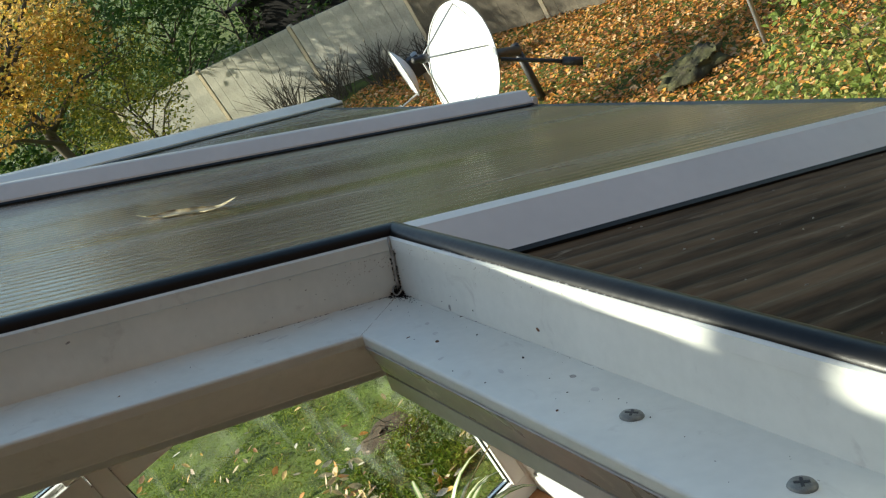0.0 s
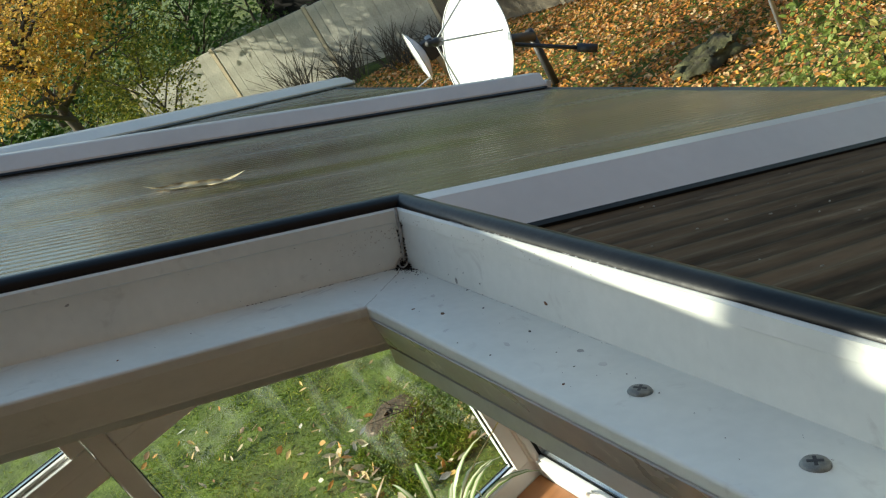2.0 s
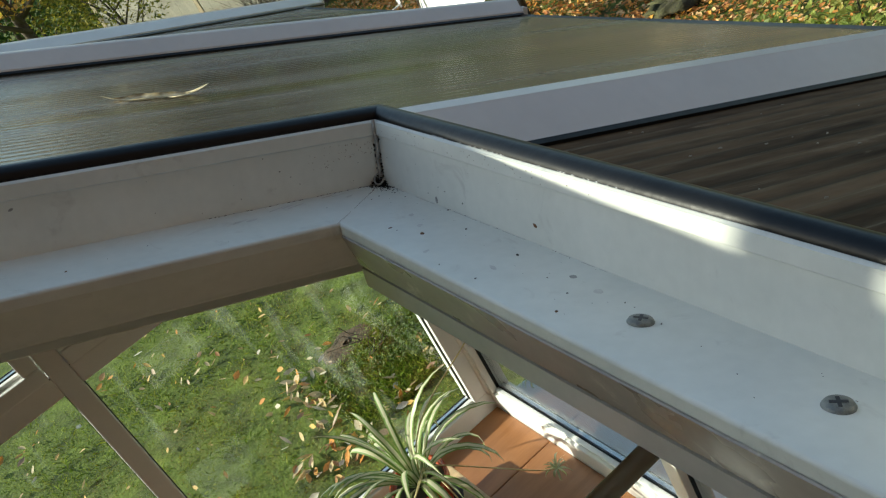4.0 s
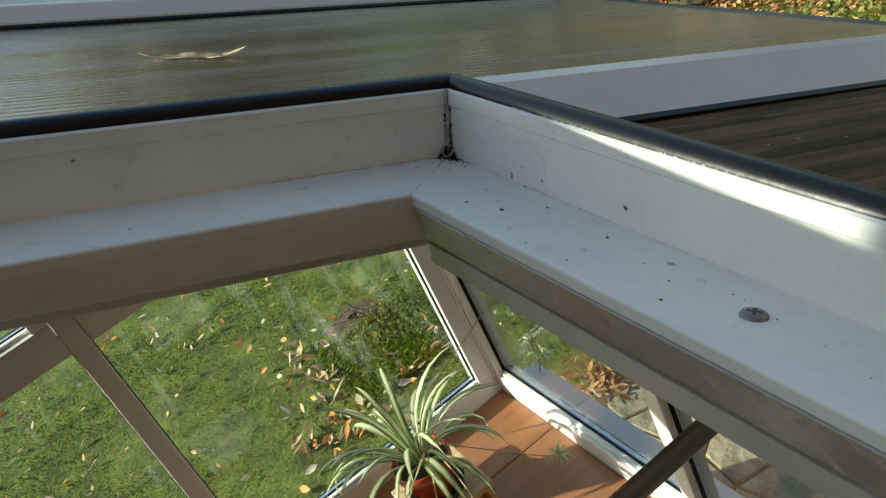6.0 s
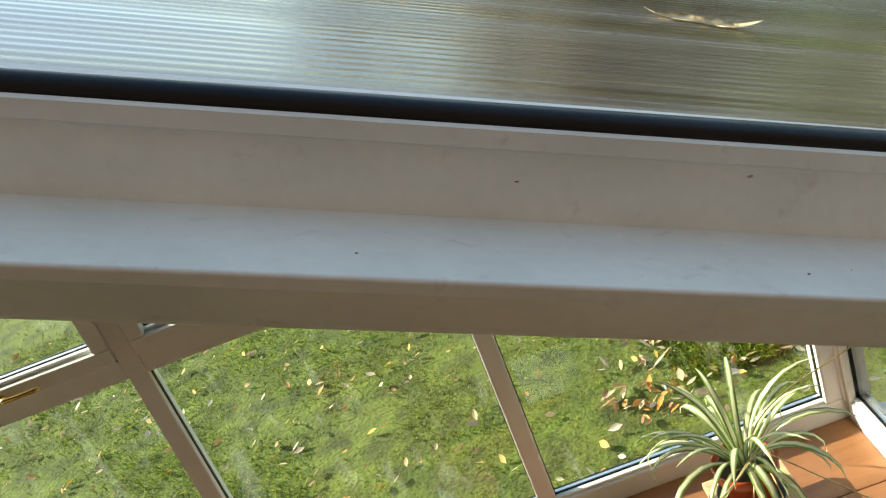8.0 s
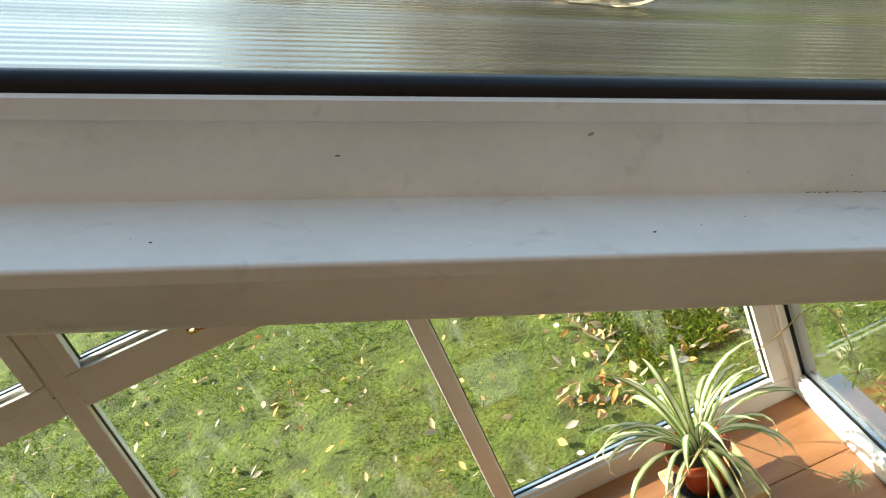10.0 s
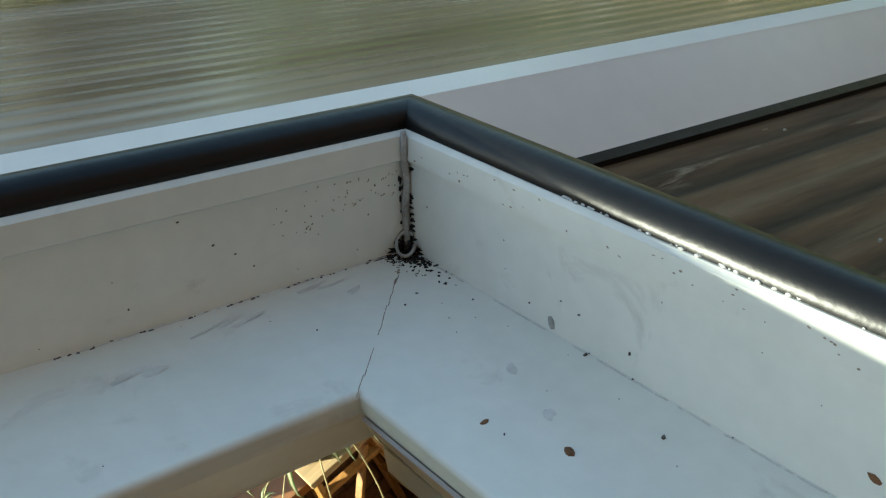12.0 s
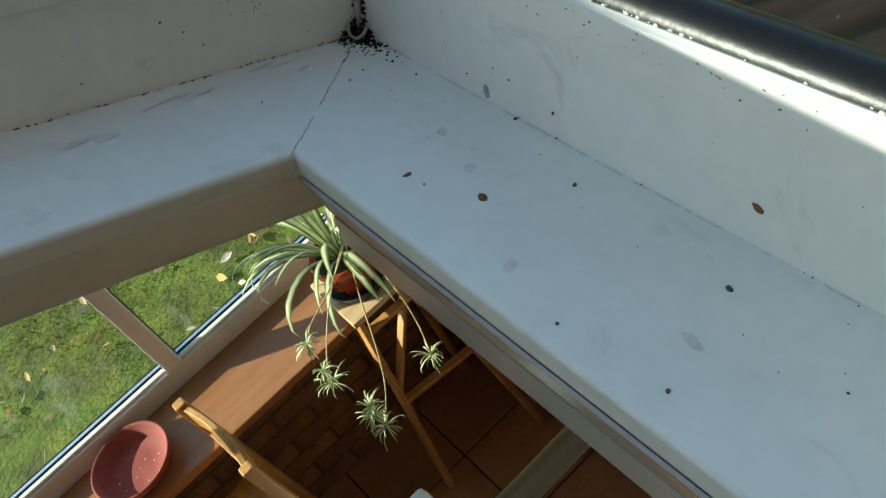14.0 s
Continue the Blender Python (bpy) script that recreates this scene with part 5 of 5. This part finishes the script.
AUTUMN = island_palette("yellow_autumn_foliage", [(0.68, 0.40, 0.06), (0.74, 0.50, 0.12), (0.62, 0.30, 0.05), (0.40, 0.34, 0.05), (0.74, 0.46, 0.16), (0.22, 0.24, 0.04)], 0.5, 0.45)
EVERGREEN = island_palette("dark_evergreen_foliage", [(0.03, 0.07, 0.012), (0.06, 0.12, 0.02), (0.10, 0.17, 0.03), (0.04, 0.09, 0.02)], 0.5, 0.3)
MIXED = island_palette("olive_shrub_foliage", [(0.10, 0.14, 0.02), (0.24, 0.27, 0.035), (0.44, 0.39, 0.06), (0.06, 0.10, 0.02), (0.56, 0.48, 0.09)], 0.5, 0.4)
LIME = island_palette("pale_green_shrub_foliage", [(0.16, 0.22, 0.04), (0.26, 0.32, 0.07), (0.36, 0.36, 0.10), (0.10, 0.15, 0.03), (0.42, 0.34, 0.09)], 0.5, 0.35)

HERB = island_palette("feathery_green_herb", [(0.13, 0.19, 0.05), (0.21, 0.28, 0.07), (0.30, 0.35, 0.12), (0.19, 0.19, 0.07)], 0.55, 0.4)

t1 = thing("autumn_tree", Matrix(), "small garden tree with yellow and orange autumn leaves", "tree")
limbs((1.25, 11.6, LAWN), 2.6, 1.2, 16, 0.08, t1, 3)
foliage("crown", [((1.2, 11.4, 2.0), (1.3, 1.1, 0.75)), ((0.4, 11.0, 2.0), (0.8, 0.8, 0.70)), ((1.8, 11.7, 1.9), (0.6, 0.7, 0.65)), ((0.9, 12.2, 2.2), (1.3, 1.0, 0.65))], 15000, 0.062, AUTUMN, "yellow and orange leaves", t1, 0.62)
t2 = thing("garden_shrub", Matrix(), "leafy olive-green shrub in front of the fence", "shrub", group="shrubs")
limbs((2.1, 11.3, LAWN), 1.3, 0.9, 12, 0.03, t2, 4)
foliage("crown", [((2.0, 11.2, 0.85), (0.65, 0.6, 0.8)), ((1.55, 11.0, 1.05), (0.4, 0.4, 0.5)), ((2.45, 11.4, 1.2), (0.5, 0.5, 0.6))], 5200, 0.050, MIXED, "olive and yellow leaves", t2, 0.5)
t3 = thing("evergreen_shrub", Matrix(), "dark green evergreen shrub behind the garden fence", "shrub")
limbs((3.2, 12.6, LAWN), 1.8, 0.9, 10, 0.04, t3, 5)
foliage("crown", [((3.0, 12.6, 1.35), (0.85, 0.7, 0.85)), ((3.7, 12.5, 1.75), (0.6, 0.6, 0.7)), ((2.4, 12.3, 1.9), (0.7, 0.6, 0.8))], 6500, 0.11, EVERGREEN, "narrow dark green leaves", t3, 0.26)
t4 = thing("leafy_bush", Matrix(), "pale green bush with broad leaves beside the roof", "shrub")
limbs((3.45, 2.55, LAWN), 0.9, 0.45, 14, 0.009, t4, 6)
foliage("crown", [((3.35, 2.5, 0.55), (0.42, 0.5, 0.5)), ((3.1, 2.95, 0.22), (0.35, 0.4, 0.3)), ((3.7, 2.2, 0.75), (0.5, 0.5, 0.5))], 6500, 0.037, LIME, "broad pale green leaves", t4, 0.7)
t5 = thing("lavender_bush", Matrix(), "low feathery green shrub at the lawn's edge", "shrub")
limbs((0.86, 3.80, LAWN), 0.20, 0.2, 10, 0.006, t5, 8)
foliage("crown", [((0.88, 3.82, -0.16), (0.34, 0.26, 0.09)), ((0.60, 3.78, -0.18), (0.24, 0.22, 0.06)), ((1.12, 3.60, -0.16), (0.26, 0.24, 0.09))], 4600, 0.019, HERB, "fine mid-green leaves", t5, 0.42)
for n, (x, y, h) in enumerate(((4.3, 13.2, 1.5), (5.6, 12.3, 1.2), (6.3, 10.4, 1.1), (6.9, 8.6, 1.0))):
    hd = thing("hedge_shrub", Matrix(), "dark evergreen hedge shrub behind the garden fence", "shrub", group="hedge shrubs")
    limbs((x, y, LAWN), h, 0.6, 7, 0.03, hd, 90 + n)
    foliage("crown", [((x, y, h * 0.45), (0.95, 0.85, h * 0.55)), ((x - 0.5, y + 0.7, h * 0.4), (0.8, 0.8, h * 0.5))], 3400, 0.09, EVERGREEN, "dark green leaves", hd, 0.4)
# dark thicket beyond the end of the fence
for n, (x, y, h) in enumerate(((-0.6, 14.2, 1.9), (0.6, 14.6, 2.1), (1.7, 14.9, 2.0), (2.8, 14.4, 1.8), (-1.6, 15.2, 2.2), (0.2, 17.4, 2.4), (1.6, 19.6, 2.4), (2.6, 17.2, 2.3), (-1.2, 18.6, 2.6))):
    th = thing("thicket_shrub", Matrix(), "tangled olive and dark green shrub in the thicket", "shrub", group="thicket shrubs")
    limbs((x, y, LAWN), h * 0.8, 0.8, 9, 0.03, th, 120 + n)
    foliage("crown", [((x, y, h * 0.40), (1.0, 0.85, h * 0.55)), ((x - 0.5, y + 0.5, h * 0.3), (0.9, 0.8, h * 0.45))], 2600, 0.10, MIXED if n % 3 == 0 else EVERGREEN, "small leaves", th, 0.5)
stack = thing("plank_stack", Matrix.Translation((1.42, 16.3, 0.16)) @ pose(0, 0, 0, 0, 0, -44), "stack of weathered grey planks in the thicket", "planks")
for k in range(6):
    part("plank", box(-0.55, 0.45, -0.30 + 0.10 * k, -0.21 + 0.10 * k, 0.0, 0.03, 0.004), FENCE, stack)
for x in (-0.45, 0.35):
    part("bearer", box(x - 0.04, x + 0.04, -0.30, 0.30, -0.40, -0.002, 0.005), FENCE, stack)
# bare twiggy shrubs along the fence
for n, (x, y, h) in enumerate(((3.95, 10.3, 0.5), (4.35, 9.7, 0.45), (3.5, 10.8, 0.6), (4.6, 9.0, 0.4))):
    tw = thing("twiggy_shrub", Matrix(), "bare brown twiggy shrub at the foot of the fence", "shrub", group="twiggy shrubs")
    rnd = random.Random(50 + n)
    b = bmesh.new()
    for i in range(70):
        a = rnd.uniform(0, 6.283)
        r = rnd.uniform(0.1, 0.45)
        p = Vector((x + rnd.uniform(-0.15, 0.15), y + rnd.uniform(-0.25, 0.25), LAWN - 0.03))
        e = p + Vector((math.cos(a) * r, math.sin(a) * r, h * rnd.uniform(0.5, 1.1)))
        tube([p, p.lerp(e, 0.5) + Vector((0, 0, 0.06)), e], [0.006, 0.004, 0.0015], 4, bm=b)
    part("twig_clump", b, BARK, tw)
# woodland behind, that the sheets of the roof reflect
FAR = island_palette("far_autumn_wood", [(0.19, 0.135, 0.08), (0.26, 0.18, 0.10), (0.34, 0.23, 0.10), (0.14, 0.12, 0.065)], 0.8, 0.4)
for n, (x, y, h) in enumerate(((6.0, 17.0, 6.5), (11.5, 14.5, 6.0), (14.0, 8.0, 6.0), (15.0, 2.0, 5.5), (2.0, 20.0, 6.0), (9.0, 21.0, 7.5))):
    ft = thing("background_tree", Matrix(), "tall mixed autumn tree beyond the garden", "tree", group="background trees")
    limbs((x, y, LAWN), h * 0.9, 1.8, 10, 0.14, ft, 70 + n)
    foliage("crown", [((x, y, h * 0.55), (2.3, 2.1, h * 0.42)), ((x + 1.2, y - 0.6, h * 0.4), (1.7, 1.6, h * 0.32)), ((x - 1.3, y + 0.5, h * 0.45), (1.6, 1.6, h * 0.3))], 4200, 0.26, FAR, "brown and green leaves", ft, 0.6)

# dark shed behind the fence
STAINED = material("black_stained_boards", (0.022, 0.020, 0.018), 0.8, vary=0.3, scale=5, stretch=(1, 1, 8), bump=0.2, bump_scale=30, spec=0.2)
shed = thing("garden_shed", Matrix.Translation((4.6, 12.1, LAWN)) @ pose(0, 0, 0, 0, 0, fang), "black stained shed behind the garden fence", "shed")
part("body", box(-0.9, 0.9, 0.4, 1.9, 0, 1.15, 0.01), STAINED, shed)
part("roof", box(-1.0, 1.0, 0.3, 2.0, 1.15, 1.20, 0.01), STAINED, shed)
# thin steel pole, log, cable
pole = part("steel_pole", tube([(0, 0, -0.1), (0, 0, 1.5)], 0.017, 12), GALV, smooth=True)
pole.matrix_world = Matrix.Translation((4.68, 4.39, LAWN))
tagged(pole, "thin grey steel pole standing in the lawn", "pole")
bm = bmesh.new()
bmesh.ops.create_icosphere(bm, subdivisions=4, radius=1)
for v in bm.verts:
    n = 1 + 0.45 * noise.noise(v.co * 1.7) + 0.30 * noise.noise(v.co * 4.5) + 0.16 * noise.noise(v.co * 11)
    v.co = Vector((v.co.x * 0.27 * n, v.co.y * 0.17 * n, min(v.co.z * 0.15 * n, 0.07 + 0.05 * v.co.x + 0.05 * noise.noise(v.co * 6))))
MOSSY = material("mossy_rotten_wood", (0.05, 0.04, 0.025), 0.95, vary=0.4, scale=9, second=(0.085, 0.085, 0.03), bump=1.0, bump_scale=22)
log = part("tree_stump", bm, MOSSY, smooth=True)
log.matrix_world = Matrix.Translation((4.36, 4.80, LAWN + 0.03)) @ pose(0, 0, 0, 0, 0, -20)
tagged(log, "mossy rotten tree stump in the leaf litter", "stump")

# bare earth where the lawn ends
EARTH = material("bare_brown_earth", (0.075, 0.048, 0.030), 0.95, vary=0.4, scale=14, second=(0.14, 0.095, 0.058), bump=0.9, bump_scale=60)
bm = bmesh.new()
rings = []
for r in range(9):
    q = r / 8
    ring = []
    for k in range(36):
        a = 2 * math.pi * k / 36
        e = (0.85 + 0.35 * noise.noise((math.cos(a) * 1.4, math.sin(a) * 1.4, 3.0))) * q
        x, y = 0.76 + 0.22 * e * math.cos(a), 4.10 + 0.17 * e * math.sin(a)
        ring.append(bm.verts.new((x, y, ground_z(x, y) + 0.012 * (1 - q * q) + 0.012 * noise.noise((x * 14, y * 14, 0)) * (1 - q) - 0.006 * (r == 8))))
    rings.append(ring)
for a, b in zip(rings, rings[1:]):
    for k in range(36):
        if a is rings[0]:
            continue
        bm.faces.new((a[k], a[(k + 1) % 36], b[(k + 1) % 36], b[k]))
bm.faces.new(rings[1])
for v in rings[0]:
    bm.verts.remove(v)
tagged(part("earth_patch", bm, EARTH, smooth=True), "bare brown earth patch at the edge of the lawn", "earth", kind="structure")

# worn crazy paving outside the east windows
path_thing = thing("pavement", Matrix.Translation((0, 0, LAWN)), "worn beige crazy paving with mossy joints beside the conservatory", "paving", kind="structure")
rp = random.Random(17)
PX, PY = [0.72, 0.98, 1.20, 1.42], [-1.50 + 0.31 * j for j in range(14)]
nodes = {(i, j): Vector((x + (rp.uniform(-0.06, 0.06) if 0 < i else 0), y + rp.uniform(-0.09, 0.09), 0)) for i, x in enumerate(PX) for j, y in enumerate(PY)}
for i in range(3):
    for j in range(13):
        ring = [nodes[i, j], nodes[i + 1, j], nodes[i + 1, j + 1], nodes[i, j + 1]]
        mid = sum(ring, Vector()) / 4
        b = bmesh.new()
        low, top, cap = [], [], []
        for a, c in zip(ring, ring[1:] + ring[:1]):
            for q in (0.0, 0.34, 0.67):
                e = a.lerp(c, q)
                e = e + (mid - e).normalized() * (0.002 + 0.004 * rp.random() + (0.005 if q == 0.0 else 0))
                low.append(b.verts.new((e.x - mid.x, e.y - mid.y, -0.05)))
                top.append(b.verts.new((e.x - mid.x, e.y - mid.y, 0.006)))
                k = e.lerp(mid, 0.05)
                cap.append(b.verts.new((k.x - mid.x, k.y - mid.y, 0.012 + rp.uniform(-0.001, 0.001))))
        for k in range(12):
            n = (k + 1) % 12
            b.faces.new((low[k], low[n], top[n], top[k]))
            b.faces.new((top[k], top[n], cap[n], cap[k]))
        b.faces.new(cap)
        ob = part("slab", b, PAVING, path_thing)
        ob.matrix_local = Matrix.Translation((mid.x, mid.y, rp.uniform(0.004, 0.009)))

# ---- floor tiles and bricks, piece by piece ----
tile_me = None
for i in range(-6, 3):
    for j in range(-1, 7):
        x0, y0 = 0.147 + 0.311 * i, 1.828 - 0.311 * j
        if x0 > WALL_B - 0.21 or y0 > WALL_A:
            continue
        if tile_me is None:
            b = box(0.003, 0.308, -0.308, -0.003, -0.012, 0.0, 0.0025, segments=1)
            tmp = part("tile", b, TILE)
            tile_me = tmp.data
            bpy.data.objects.remove(tmp)
        ob = new("tile", tile_me)
        ob.parent = floor_ob
        ob.matrix_local = Matrix.Translation((x0, y0, random.uniform(-0.0008, 0.0004)))
brick_me = None
for wall, m0, length in ((bpy.data.objects["wall_north"], Matrix.Translation((-1.9, WALL_A - DW + 0.02, 0.0)), 2.3), (bpy.data.objects["wall_east"], Matrix.Translation((WALL_B - DW + 0.02, WALL_A - DW, 0.0)) @ pose(0, 0, 0, 0, 0, -90), 1.6)):
    for r in range(7):
        n = int(length / 0.225)
        for k in range(n):
            if brick_me is None:
                b = box(0.005, 0.220, -0.008, 0.02, 0.005, 0.070, 0.004, segments=1)
                tmp = part("brick", b, BRICK)
                brick_me = tmp.data
                bpy.data.objects.remove(tmp)
            ob = new("brick", brick_me)
            ob.parent = wall
            ob.matrix_local = m0 @ Matrix.Translation((k * 0.225 + (0.1125 if r % 2 else 0), random.uniform(-0.0015, 0.0015), 0.004 + r * 0.0755))
